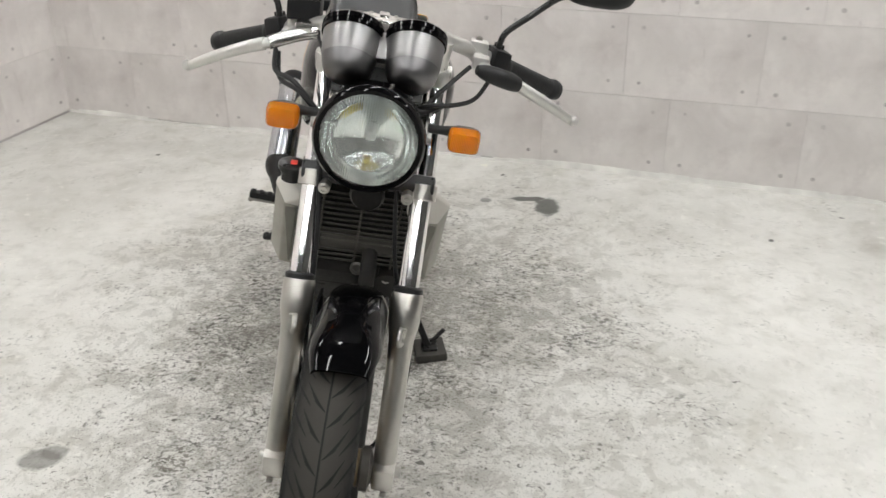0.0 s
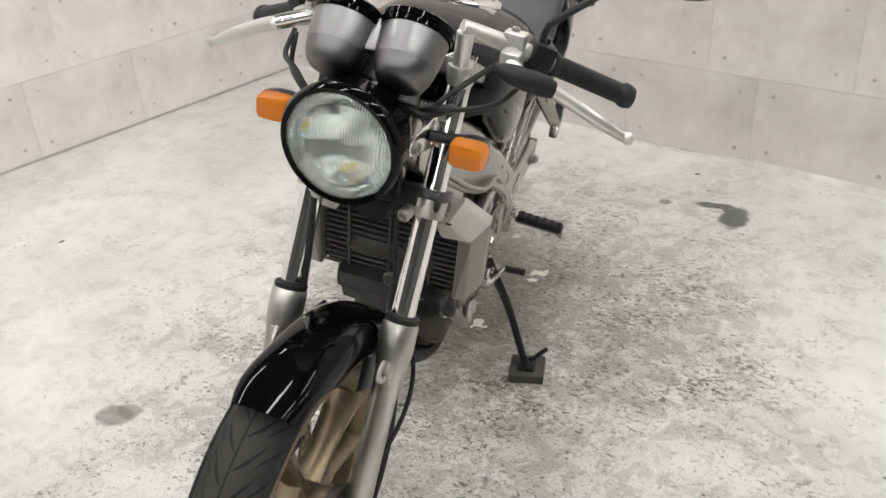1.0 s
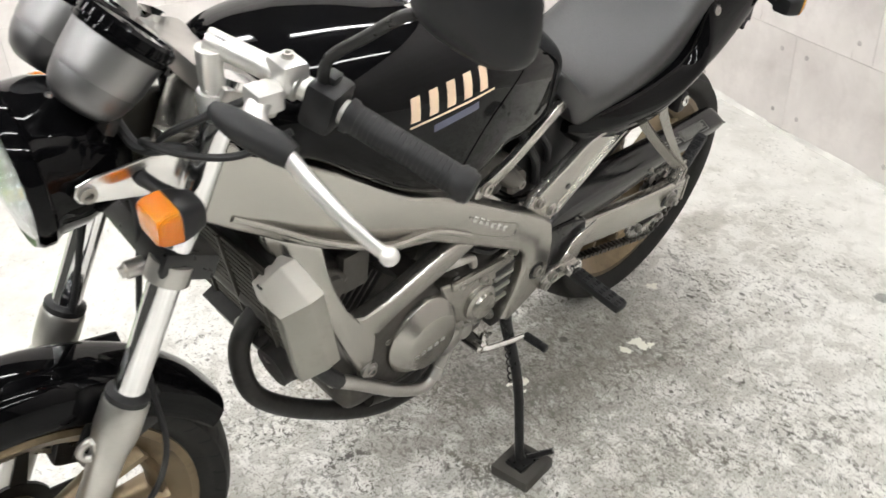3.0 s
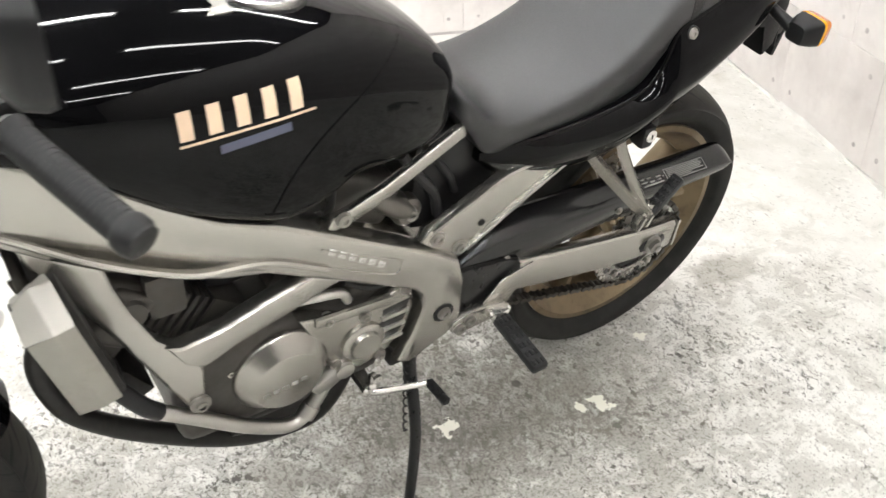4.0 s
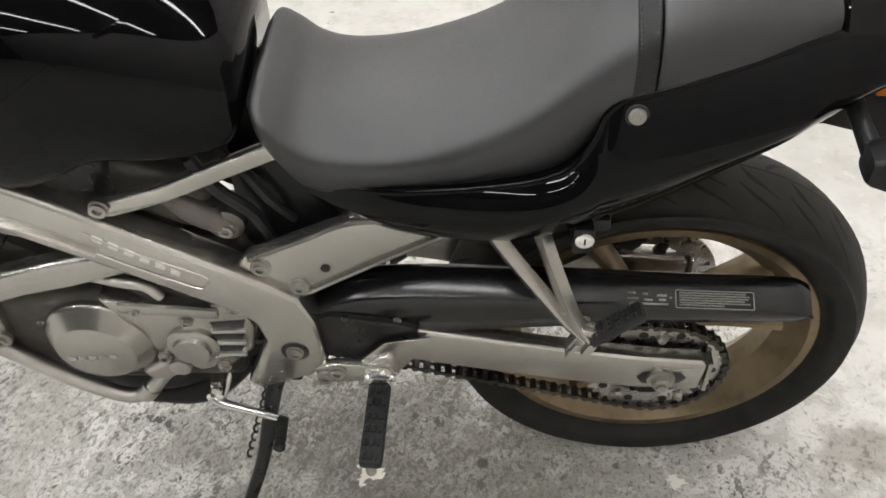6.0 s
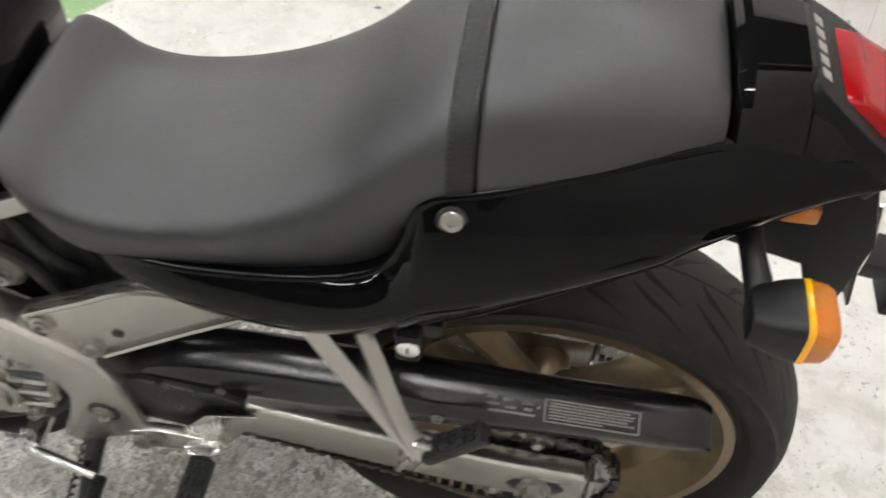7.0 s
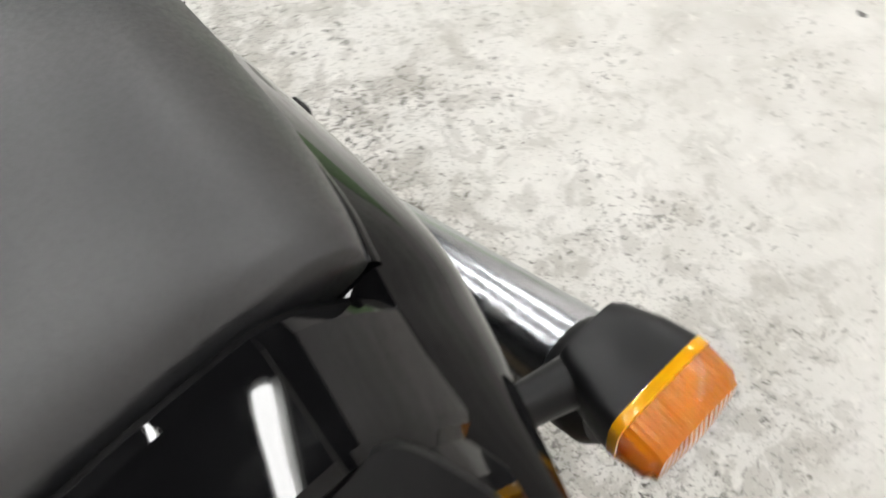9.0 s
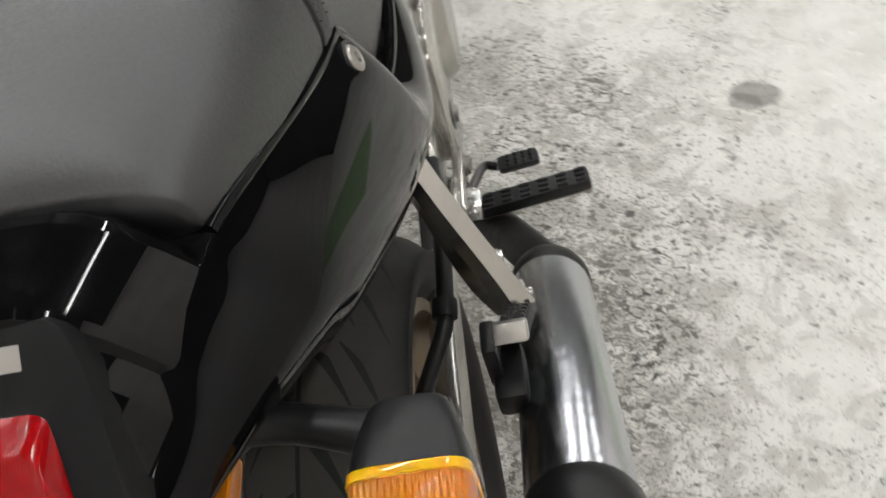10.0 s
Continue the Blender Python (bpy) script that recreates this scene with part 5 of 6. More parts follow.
# front and rear cylinders with their heads
lean_f, lean_r = Matrix.Rotation(radians(52), 4, "X"), Matrix.Rotation(radians(-28), 4, "X")
part("front_cylinder", joined(box(0, 0.505, 0.515, 0.150, 0.105, 0.16, 0.012, lean_f), box(0, 0.415, 0.575, 0.175, 0.120, 0.085, 0.018, lean_f, 3)), DARKCAST, engine)
part("rear_cylinder", joined(box(0, 0.710, 0.560, 0.140, 0.110, 0.15, 0.012, lean_r), box(0, 0.762, 0.638, 0.170, 0.125, 0.075, 0.018, lean_r, 3)), DARKCAST, engine)
for s in SIDES:
    cover_l = joined(tube([(0.066, 0.756, 0.648), (0.070, 0.784, 0.634), (0.074, 0.815, 0.612), (0.070, 0.848, 0.588)], [0.016, 0.026, 0.030, 0.024], 16, 5, 0.62), lathe([(0.024, -0.01), (0.023, 0.008), (0.017, 0.013), (0.0, 0.013)], (0.078, 0.838, 0.592), (1, 0, 0), 22), box(0.080, 0.806, 0.630, 0.016, 0.060, 0.010, 0.003, lean_r))
    part("head_cover", cover_l if s > 0 else mirrored(cover_l), DULLCAST, engine, "cast cylinder head cover")
    part("head_bolt", bolt((s * 0.090, 0.840, 0.592), (s, 0, 0), 0.009, 0.008), BOLT, engine)
    part("head_casting", joined(box(s * 0.084, 0.428, 0.580, 0.022, 0.085, 0.060, 0.010, lean_f, 3), box(s * 0.084, 0.487, 0.595, 0.02, 0.05, 0.07, 0.008), lathe([(0.022, 0), (0.020, 0.010), (0.0, 0.012)], (s * 0.092, 0.440, 0.590), (s, 0, 0), 18)), DARKCAST, engine, "cast head side")
    for k in range(6):
        part("fin", box(s * 0.066, 0.520 - 0.011 * k, 0.510 + 0.0085 * k, 0.030, 0.100, 0.004, 0.001, lean_f), DIRTY, engine)
# round left cover
COVER = (0.101, 0.630, 0.385)
cover = part("generator_cover", lathe([(0.076, -0.020), (0.076, 0.004), (0.0745, 0.0070), (0.0715, 0.0090), (0.0535, 0.0275), (0.0515, 0.0286), (0.0, 0.0290)], COVER, (1, 0, 0), 56), CAST, engine, "round cast generator cover", sharp=30)
part("cover_badge", joined(*[box(0.1302, 0.594 + 0.0145 * k, 0.3740 + 0.0016 * k, 0.0016, 0.0095, 0.0065, 0.0006) for k in range(5)]), SLIDER, cover, "cast badge bars")
for a in (radians(38), radians(160), radians(285)):
    part("cover_bolt", joined(lathe([(0.009, -0.018), (0.009, 0.001)], (0.096, COVER[1] + 0.080 * math.cos(a), COVER[2] + 0.080 * math.sin(a)), (1, 0, 0), 12), bolt((0.097, COVER[1] + 0.080 * math.cos(a), COVER[2] + 0.080 * math.sin(a)), (1, 0, 0), 0.0055, 0.004)), CAST, cover)
# sprocket cover with slots
spr = part("sprocket_cover", joined(prism([(0.655, 0.478), (0.690, 0.470), (0.745, 0.452), (0.822, 0.474), (0.836, 0.460), (0.846, 0.425), (0.836, 0.378), (0.800, 0.340), (0.755, 0.325), (0.710, 0.352), (0.690, 0.400)], 0.080, 0.112, 0.006, None, 3),
                                    lathe([(0.036, 0), (0.036, 0.005), (0.032, 0.008), (0.026, 0.009), (0.024, 0.015), (0.0, 0.016)], (0.112, 0.758, 0.388), (1, 0, 0), 36),
                                    box(0.112, 0.742, 0.462, 0.012, 0.13, 0.018, 0.006, Matrix.Rotation(radians(-4), 4, "X"))), CAST, engine, "cast sprocket cover with cooling slots", sharp=30)
for k in range(3):
    z = 0.4340 - 0.0255 * k
    part("slot", prism([(0.792 - 0.003 * k, z - 0.008), (0.790 - 0.003 * k, z + 0.004), (0.838 - 0.004 * k, z + 0.010), (0.832 - 0.006 * k, z - 0.008)], 0.1110, 0.1128, 0.0005), BLACK, spr, "dark cooling slot")
    part("slot_rib", box(0.1135, 0.812 - 0.004 * k, z - 0.0125, 0.006, 0.046, 0.0070, 0.002, Matrix.Rotation(radians(3), 4, "X")), SLIDER, spr)
for y, z in ((0.700, 0.462), (0.828, 0.468), (0.790, 0.340), (0.712, 0.360), (0.760, 0.440)):
    part("cover_bolt", joined(lathe([(0.0095, -0.010), (0.0095, 0.003)], (0.112, y, z), (1, 0, 0), 12), bolt((0.115, y, z), (1, 0, 0), 0.006, 0.005)), BOLT, spr)
# clutch cover on the other side
part("clutch_cover", lathe([(0.115, -0.020), (0.115, 0.006), (0.108, 0.014), (0.090, 0.018), (0.082, 0.030), (0.074, 0.036), (0.0, 0.037)], (-0.095, 0.690, 0.390), (-1, 0, 0), 48), CAST, engine, "round cast clutch cover", sharp=30)
# silver water pipe under the left side
part("water_pipe", tube([(0.100, 0.440, 0.405), (0.108, 0.465, 0.390), (0.112, 0.500, 0.362), (0.114, 0.555, 0.312), (0.114, 0.600, 0.278), (0.114, 0.632, 0.262), (0.112, 0.660, 0.268), (0.106, 0.690, 0.300), (0.096, 0.712, 0.326)], 0.0115, 14), SLIDER, engine, "silver water pipe")
part("pipe_collar", lathe([(0.0145, 0), (0.0145, 0.022)], (0.113, 0.660, 0.266), (-0.1, 0.6, 0.75), 16), SLIDER, engine)
part("pump_housing", joined(box(0.098, 0.700, 0.322, 0.034, 0.055, 0.036, 0.010, Matrix.Rotation(radians(35), 4, "X"), 3), lathe([(0.016, 0), (0.015, 0.018), (0.010, 0.02)], (0.100, 0.728, 0.338), (1, 0, 0), 16)), SLIDER, engine)
part("breather_hose", tube([(0.095, 0.655, 0.505), (0.108, 0.690, 0.512), (0.108, 0.722, 0.504), (0.104, 0.735, 0.480)], 0.0075, 10), SLIDER, engine, "bent grey hose")
part("cable_run", tube([(0.100, 0.730, 0.515), (0.105, 0.770, 0.490), (0.100, 0.810, 0.485), (0.09, 0.85, 0.49)], 0.005, 8), RUBBER, engine)
# carburettor and air box between the cylinders, battery case, shock
part("air_box", joined(box(0, 0.600, 0.680, 0.190, 0.26, 0.10, 0.03, None, 3), box(0, 0.600, 0.600, 0.13, 0.12, 0.12, 0.03)), BLACK, bike, "black air box between the cylinders")
part("battery_case", joined(box(0, 0.930, 0.615, 0.150, 0.16, 0.16, 0.02), box(0, 1.000, 0.560, 0.13, 0.10, 0.12, 0.02)), SATIN, bike, "black battery case below the seat")
part("wiring_loom", tube([(0.088, 0.820, 0.70), (0.095, 0.845, 0.66), (0.09, 0.875, 0.62), (0.085, 0.89, 0.57)], 0.008, 8), RUBBER, bike, "black wiring loom")
part("wiring_loom", tube([(0.078, 0.850, 0.71), (0.085, 0.880, 0.67), (0.09, 0.90, 0.64), (0.08, 0.92, 0.60)], 0.006, 8), RUBBER, bike, "black wiring loom")
shock = part("rear_shock", rod((0.0, 0.93, 0.40), (0.0, 0.99, 0.60), 0.018, 14), BLACK, bike, "black rear shock absorber")
coil = [(0.034 * math.cos(t), 0.935 + 0.0035 * t + 0.034 * math.sin(t) * 0.95, 0.425 + 0.0085 * t - 0.034 * math.sin(t) * 0.28) for t in np.linspace(0, 18, 70)]
part("spring", tube(coil, 0.0055, 6, 1), BLACK, shock)

# -- radiator with its grille and side shrouds
radiator = part("radiator", box(0, 0.378, 0.590, 0.246, 0.028, 0.200, 0.004, Matrix.Rotation(radians(12.5), 4, "X")), DIRTY, bike, "water radiator behind black slats")
for k in range(15):
    z = 0.503 + k * 0.0123
    slat = box(0, 0.352 - (z - 0.59) * 0.22, z, 0.250, 0.010, 0.0036, 0.001, Matrix.Rotation(radians(-18), 4, "X"))
    part("slat", slat, SLAT, radiator)
for x in (-0.075, 0.0, 0.075):
    part("grille_bar", box(x, 0.346, 0.590, 0.004, 0.006, 0.186, 0.001, Matrix.Rotation(radians(12.5), 4, "X")), SLAT, radiator)
part("radiator_bracket", box(-0.128, 0.358, 0.688, 0.030, 0.030, 0.022, 0.004), DIRTY, radiator)
SHROUD_RINGS = (((0.147, 0.349, 0.505), (0.168, 0.378, 0.530), (0.167, 0.400, 0.535), (0.120, 0.397, 0.510), (0.124, 0.353, 0.500)),
                ((0.147, 0.318, 0.645), (0.168, 0.347, 0.672), (0.167, 0.369, 0.675), (0.120, 0.366, 0.660), (0.124, 0.321, 0.640)),
                ((0.104, 0.316, 0.668), (0.120, 0.339, 0.703), (0.120, 0.362, 0.703), (0.088, 0.360, 0.690), (0.084, 0.320, 0.662)))


def shroud_piece(low, high, grow, bevel):
    bm = bmesh.new()
    mid = Vector((0.145, 0.358, 0.0))
    rings = []
    for ring in (low, high):
        rings.append([bm.verts.new(Vector(q) + Vector((q[0] - mid.x, q[1] - mid.y, 0)).normalized() * grow) for q in ring])
    skin(bm, rings)
    bmesh.ops.bevel(bm, geom=list(bm.edges), offset=bevel, segments=2, profile=0.6, affect="EDGES", clamp_overlap=True)
    return bm


for s in SIDES:
    body = shroud_piece(SHROUD_RINGS[0], SHROUD_RINGS[1], 0.0, 0.003)
    shroud = part("shroud", body if s > 0 else mirrored(body), SHROUD, radiator, "grey radiator side shroud")
    base_ring = SHROUD_RINGS[1][:3] + ((0.096, 0.366, 0.655), (0.096, 0.321, 0.638))
    lid = shroud_piece(base_ring, SHROUD_RINGS[2], 0.0022, 0.0035)
    part("shroud_cap", lid if s > 0 else mirrored(lid), SHROUD_CAP, shroud, "pale grey shroud top")
    face = prism([(0.3505, 0.508), (0.3540, 0.508), (0.3235, 0.640), (0.3195, 0.638)], s * 0.126, s * 0.1455, 0.001)
    part("shroud_front", face, SHROUD_DARK, shroud, "dusty shroud edge")
    part("cap_slot", box(s * 0.104, 0.3175, 0.6695, 0.010, 0.004, 0.003, 0.0005), BLACK, shroud)
part("hose", tube([(-0.12, 0.36, 0.70), (-0.09, 0.42, 0.72), (-0.05, 0.50, 0.68)], 0.014, 12), RUBBER, radiator)
part("hose", tube([(0.092, 0.392, 0.485), (0.100, 0.408, 0.462), (0.108, 0.430, 0.428), (0.108, 0.448, 0.405)], 0.013, 12), RUBBER, radiator, "black radiator hose")
capr = part("radiator_cap", lathe([(0.020, -0.02), (0.021, 0.0), (0.027, 0.002), (0.027, 0.012), (0.018, 0.016), (0.0, 0.017)], (-0.140, 0.318, 0.716), (0, -0.1, 1), 20), BLACK, radiator, "black radiator cap")
part("cap_mark", box(-0.138, 0.308, 0.734, 0.012, 0.020, 0.002, 0.0005), REDCAP, capr, "red mark on the cap")
# casting and filter under the radiator
part("front_casting", joined(box(0.01, 0.388, 0.485, 0.20, 0.055, 0.05, 0.012), box(0.02, 0.378, 0.500, 0.045, 0.05, 0.045, 0.010), lathe([(0.034, 0), (0.032, 0.03), (0.0, 0.032)], (0.075, 0.380, 0.480), (0, -1, -0.2), 20), box(-0.07, 0.385, 0.475, 0.06, 0.04, 0.05, 0.012)), DIRTY, engine, "oily casting below the radiator")
part("casting_bolt", bolt((0.008, 0.352, 0.508), (0, -1, 0.15), 0.012, 0.008), BOLT, engine)
part("casting_bolt", bolt((0.070, 0.354, 0.492), (0, -1, 0.15), 0.009, 0.007), BOLT, engine)
part("lower_shield", prism([(0.345, 0.50), (0.365, 0.510), (0.43, 0.44), (0.46, 0.39), (0.44, 0.38), (0.385, 0.42)], -0.09, 0.055, 0.004), DIRTY, engine)

# -- exhaust: two front pipes to a collector, up to the muffler
exhaust = part("exhaust", joined(tube([(0.030, 0.420, 0.570), (0.030, 0.360, 0.545), (0.030, 0.328, 0.490), (0.031, 0.342, 0.395), (0.034, 0.394, 0.322), (0.040, 0.480, 0.250), (0.047, 0.565, 0.200), (0.050, 0.640, 0.178), (0.040, 0.720, 0.182), (0.000, 0.800, 0.240), (-0.080, 0.900, 0.262), (-0.150, 0.995, 0.290), (-0.204, 1.120, 0.353)], [0.0160, 0.0160, 0.0160, 0.0160, 0.0165, 0.0175, 0.019, 0.020, 0.025, 0.026, 0.025, 0.024, 0.024], 16),
                                 tube([(-0.02, 0.700, 0.470), (-0.06, 0.82, 0.40), (-0.05, 0.86, 0.30), (-0.02, 0.82, 0.245)], 0.020, 12)), DIRTY, bike, "sooty black exhaust pipes")
M0, M1 = Vector(MUF0), Vector(MUF1)
md = (M1 - M0).normalized()
ml = (M1 - M0).length
can = part("muffler", lathe([(0.0400, 0.030), (0.0405, 0.034), (0.0405, ml - 0.004), (0.039, ml)], M0, md, 44), MUFFLER, exhaust, "blue-grey polished steel muffler")
part("muffler_front", lathe([(0.022, -0.020), (0.030, -0.006), (0.037, 0.008), (0.0415, 0.024), (0.0415, 0.038), (0.0400, 0.040)], M0, md, 36), DIRTY, can, "sooty muffler inlet cone")
part("muffler_end", lathe([(0.041, ml - 0.006), (0.0435, ml), (0.0435, ml + 0.022), (0.037, ml + 0.034), (0.021, ml + 0.035), (0.018, ml + 0.045), (0.013, ml + 0.045), (0.013, ml + 0.01), (0.0, ml + 0.01)], M0, md, 36), SATIN, can, "black muffler end cap with outlet")
part("muffler_bracket", joined(box(M0.x + 0.038, M0.y + 0.205, M0.z + 0.140, 0.026, 0.05, 0.030, 0.006), box(M0.x + 0.048, M0.y + 0.195, M0.z + 0.165, 0.012, 0.03, 0.05, 0.004)), SATIN, can, "black muffler bracket")

# -- swingarm, chain guard
ARM = [(0.905, 0.395), (0.940, 0.426), (1.000, 0.426), (1.050, 0.416), (1.146, 0.397), (1.246, 0.378), (1.343, 0.363), (1.434, 0.355), (1.441, 0.348), (1.439, 0.297), (1.430, 0.291), (1.350, 0.293), (1.255, 0.306), (1.144, 0.328), (1.045, 0.349), (0.960, 0.352), (0.905, 0.365)]
swing = part("swingarm", box(0, 0.960, 0.390, 0.20, 0.09, 0.06, 0.015, None, 3), ALLOY, bike, "box-section alloy swingarm")
for s in SIDES:
    bm = prism(ARM, 0.078, 0.104, 0.006, None, 3)
    arm = part("arm", bm if s > 0 else mirrored(bm), ALLOY, swing, "", sharp=30)
    part("axle_nut", joined(lathe([(0.019, 0), (0.019, 0.005)], (s * 0.104, 1.382, 0.321), (s, 0, 0), 20), lathe([(0.0135, 0.004), (0.0135, 0.014), (0.008, 0.016), (0.008, 0.020), (0.0, 0.021)], (s * 0.104, 1.382, 0.321), (s, 0, 0), 6)), BOLT, arm, "steel axle nut")
    part("adjuster_slot", prism([(1.358, 0.333), (1.408, 0.334), (1.416, 0.321), (1.408, 0.309), (1.358, 0.308), (1.350, 0.321)], s * 0.1035, s * 0.1052, 0.001), BLACK, arm)
    part("adjuster_mark", box(s * 0.1045, 1.402, 0.342, 0.002, 0.040, 0.002), BOLT, arm)
    part("adjuster_plate", box(s * 0.091, 1.444, 0.323, 0.028, 0.006, 0.064, 0.001), ALLOY, arm)
part("chain_slider", prism([(0.918, 0.436), (0.945, 0.446), (1.030, 0.432), (1.056, 0.420), (1.066, 0.385), (1.040, 0.348), (0.985, 0.346), (0.918, 0.360)], 0.074, 0.1068, 0.006), BLACK, swing, "black plastic slider over the arm")
gbm, rings = bmesh.new(), []
for y, zt, zb in smooth_path([(0.925, 0.456, 0.428), (0.960, 0.478, 0.412), (1.010, 0.490, 0.404), (1.100, 0.494, 0.403), (1.200, 0.492, 0.412), (1.300, 0.488, 0.422), (1.400, 0.483, 0.429), (1.480, 0.481, 0.432), (1.522, 0.479, 0.434), (1.538, 0.475, 0.438), (1.551, 0.466, 0.446)], 5):
    prof = [(0.050, zb), (0.090, zb), (0.0965, zb + 0.006), (0.0985, zb + 0.4 * (zt - zb)), (0.0985, zt - 0.0185), (0.0955, zt - 0.0150), (0.0765, zt - 0.0055), (0.066, zt - 0.001), (0.056, zt - 0.001), (0.050, zt - 0.006)]
    rings.append([gbm.verts.new((x, y, z)) for x, z in prof])
skin(gbm, rings)
guard = part("chain_guard", gbm, GUARD_BLACK, bike, "satin black chain guard with a white-lined label", sharp=50)


def on_guard(u, v):
    """A place on the guard's sloping top: u along the label from 0 to 1, v up it."""
    return Vector((0.0985 - 0.0195 * v, 1.380 + 0.096 * u, 0.4675 - 0.003 * u + 0.0100 * v))


EDGE = [(0, 0), (1, 0), (1, 1), (0, 1)]
part("label_edge", joined(*[tube([on_guard(*EDGE[i]), on_guard(*EDGE[(i + 1) % 4])], 0.0008, 5, 1) for i in range(4)]), PRINT, guard, "thin white label outline")
part("label_print", joined(*[tube([on_guard(0.05, v), on_guard(e, v)], 0.0009, 5, 1) for v, e in ((0.86, 0.90), (0.72, 0.95), (0.58, 0.93), (0.44, 0.88), (0.30, 0.95), (0.16, 0.62))]), PRINT, guard, "rows of small print")
part("label_print", joined(*[tube([on_guard(u, v), on_guard(u + w, v)], 0.0016, 5, 1) for u, v, w in ((-0.62, 0.75, 0.10), (-0.62, 0.45, 0.14), (-0.44, 0.72, 0.08), (-0.42, 0.38, 0.12), (-0.24, 0.66, 0.12), (-0.22, 0.40, 0.09), (-0.08, 0.55, 0.03), (-0.60, 0.15, 0.50))]), PRINT, guard, "worn label patches")
for y in (1.03, 1.27):
    part("guard_screw", bolt((0.098, y, 0.428 if y < 1.1 else 0.44), (1, 0, 0), 0.006, 0.004), BOLT, guard)


# -- foot pegs
def peg_rubber(a, b, wide, high, ribs):
    a, b = Vector(a), Vector(b)
    d = (b - a)
    n = d.length
    turn = d.to_track_quat("X", "Z").to_matrix().to_4x4()
    pieces = [box(n / 2, 0, 0, n, wide, high, 0.006, None, 2)]
    for k in range(ribs):
        for off in (-0.28, 0.0, 0.28):
            pieces.append(box(0.014 + (n - 0.024) * k / (ribs - 1), off * wide, high / 2 + 0.0005, (n - 0.03) / ribs * 0.72, wide * 0.2, 0.004, 0.001, None, 1))
    bm = joined(*pieces)
    bm.transform(Matrix.Translation(a) @ turn)
    return bm


for s in SIDES:
    hold = prism([(0.917, 0.356), (0.945, 0.366), (0.975, 0.366), (1.020, 0.358), (1.030, 0.345), (1.015, 0.330), (0.985, 0.328), (0.940, 0.323), (0.918, 0.333)], 0.112, 0.126, 0.004)
    holder = part("peg_holder", hold if s > 0 else mirrored(hold), ALLOY, bike, "alloy rider footpeg holder")
    for y, z in ((0.948, 0.352), (0.930, 0.340)):
        part("holder_bolt", bolt((s * 0.126, y, z), (s, 0, 0), 0.010, 0.007), BOLT, holder)
    root, tip = Vector((s * 0.136, 1.005, 0.338)), Vector((s * 0.255, 1.002, 0.333)) if s > 0 else Vector((s * 0.268, 0.998, 0.348))
    part("peg_hinge", joined(box(s * 0.130, 1.005, 0.345, 0.026, 0.030, 0.026, 0.006), rod((s * 0.130, 0.985, 0.348), (s * 0.130, 1.025, 0.348), 0.007, 10)), POLISHED, holder, "alloy peg hinge")
    part("footpeg", peg_rubber(root, tip, 0.030 if s > 0 else 0.026, 0.018, 6), RUBBER, holder, "ribbed black rubber footpeg")
    part("peg_core", joined(rod(root - Vector((0, 0, 0.011)), tip - Vector((0, 0, 0.013)), 0.007, 10, 0.001), lathe([(0.005, 0), (0.007, 0.004), (0.007, 0.010), (0.003, 0.014)], tip - Vector((s * 0.004, 0, 0.010)), (0, 0, -1), 10)), BOLT, holder)
    guard_l = prism([(1.074, 0.419), (1.066, 0.396), (1.024, 0.334), (0.985, 0.332), (0.963, 0.345), (1.014, 0.405)], 0.114, 0.1175, 0.001)
    part("heel_guard", guard_l if s > 0 else mirrored(guard_l), ALLOY, holder, "thin alloy heel guard plate")
    # pillion hanger: a V of two bars, with a folded peg
    x1, up = (0.158, 0.010) if s > 0 else (0.178, 0.022)
    if s > 0:
        front_bar, rear_bar = [(0.098, 1.128, 0.648), (0.116, 1.166, 0.591), (0.146, 1.230, 0.517), (0.158, 1.262, 0.488)], [(0.112, 1.198, 0.655), (0.120, 1.211, 0.603), (0.150, 1.244, 0.522), (0.160, 1.266, 0.488)]
    else:
        front_bar, rear_bar = [(-0.098, 1.150, 0.650), (-0.112, 1.185, 0.606), (-0.150, 1.250, 0.535), (-0.174, 1.268, 0.505)], [(-0.112, 1.210, 0.660), (-0.136, 1.240, 0.612), (-0.166, 1.268, 0.548), (-0.180, 1.280, 0.510)]
    hang = part("pillion_hanger", joined(tube(front_bar, [0.0140, 0.0135, 0.0135, 0.0165], 4, 5, 0.8), tube(rear_bar, [0.0130, 0.0125, 0.0125, 0.0155], 4, 5, 0.8),
                                         box(s * (x1 + 0.001), 1.264, 0.474 + up, 0.018, 0.034, 0.044, 0.006, Matrix.Rotation(radians(-22), 4, "X"))), ALLOY, bike, "V-shaped alloy pillion peg hanger")
    part("hanger_bolt", bolt((s * (x1 - 0.010), 1.238, 0.508 + up), (s, 0, 0), 0.006, 0.006), POLISHED, hang)
    part("hinge_fork", joined(box(s * (x1 + 0.004), 1.266, 0.468 + up, 0.022, 0.006, 0.030, 0.002, Matrix.Rotation(radians(-22), 4, "X")), box(s * (x1 + 0.004), 1.248, 0.462 + up, 0.022, 0.006, 0.030, 0.002, Matrix.Rotation(radians(-22), 4, "X"))), ALLOY, hang)
    part("pillion_peg", peg_rubber((s * (x1 + 0.004), 1.266, 0.474 + up), (s * (x1 - 0.002), 1.326, 0.526 + up), 0.024, 0.016, 6), RUBBER, hang, "folded black pillion footpeg")
    if s < 0:
        part("peg_end", box(s * (x1 - 0.003), 1.333, 0.536 + up, 0.026, 0.016, 0.032, 0.003, Matrix.Rotation(radians(-38), 4, "X")), SLIDER, hang, "bare alloy end of the folded peg")

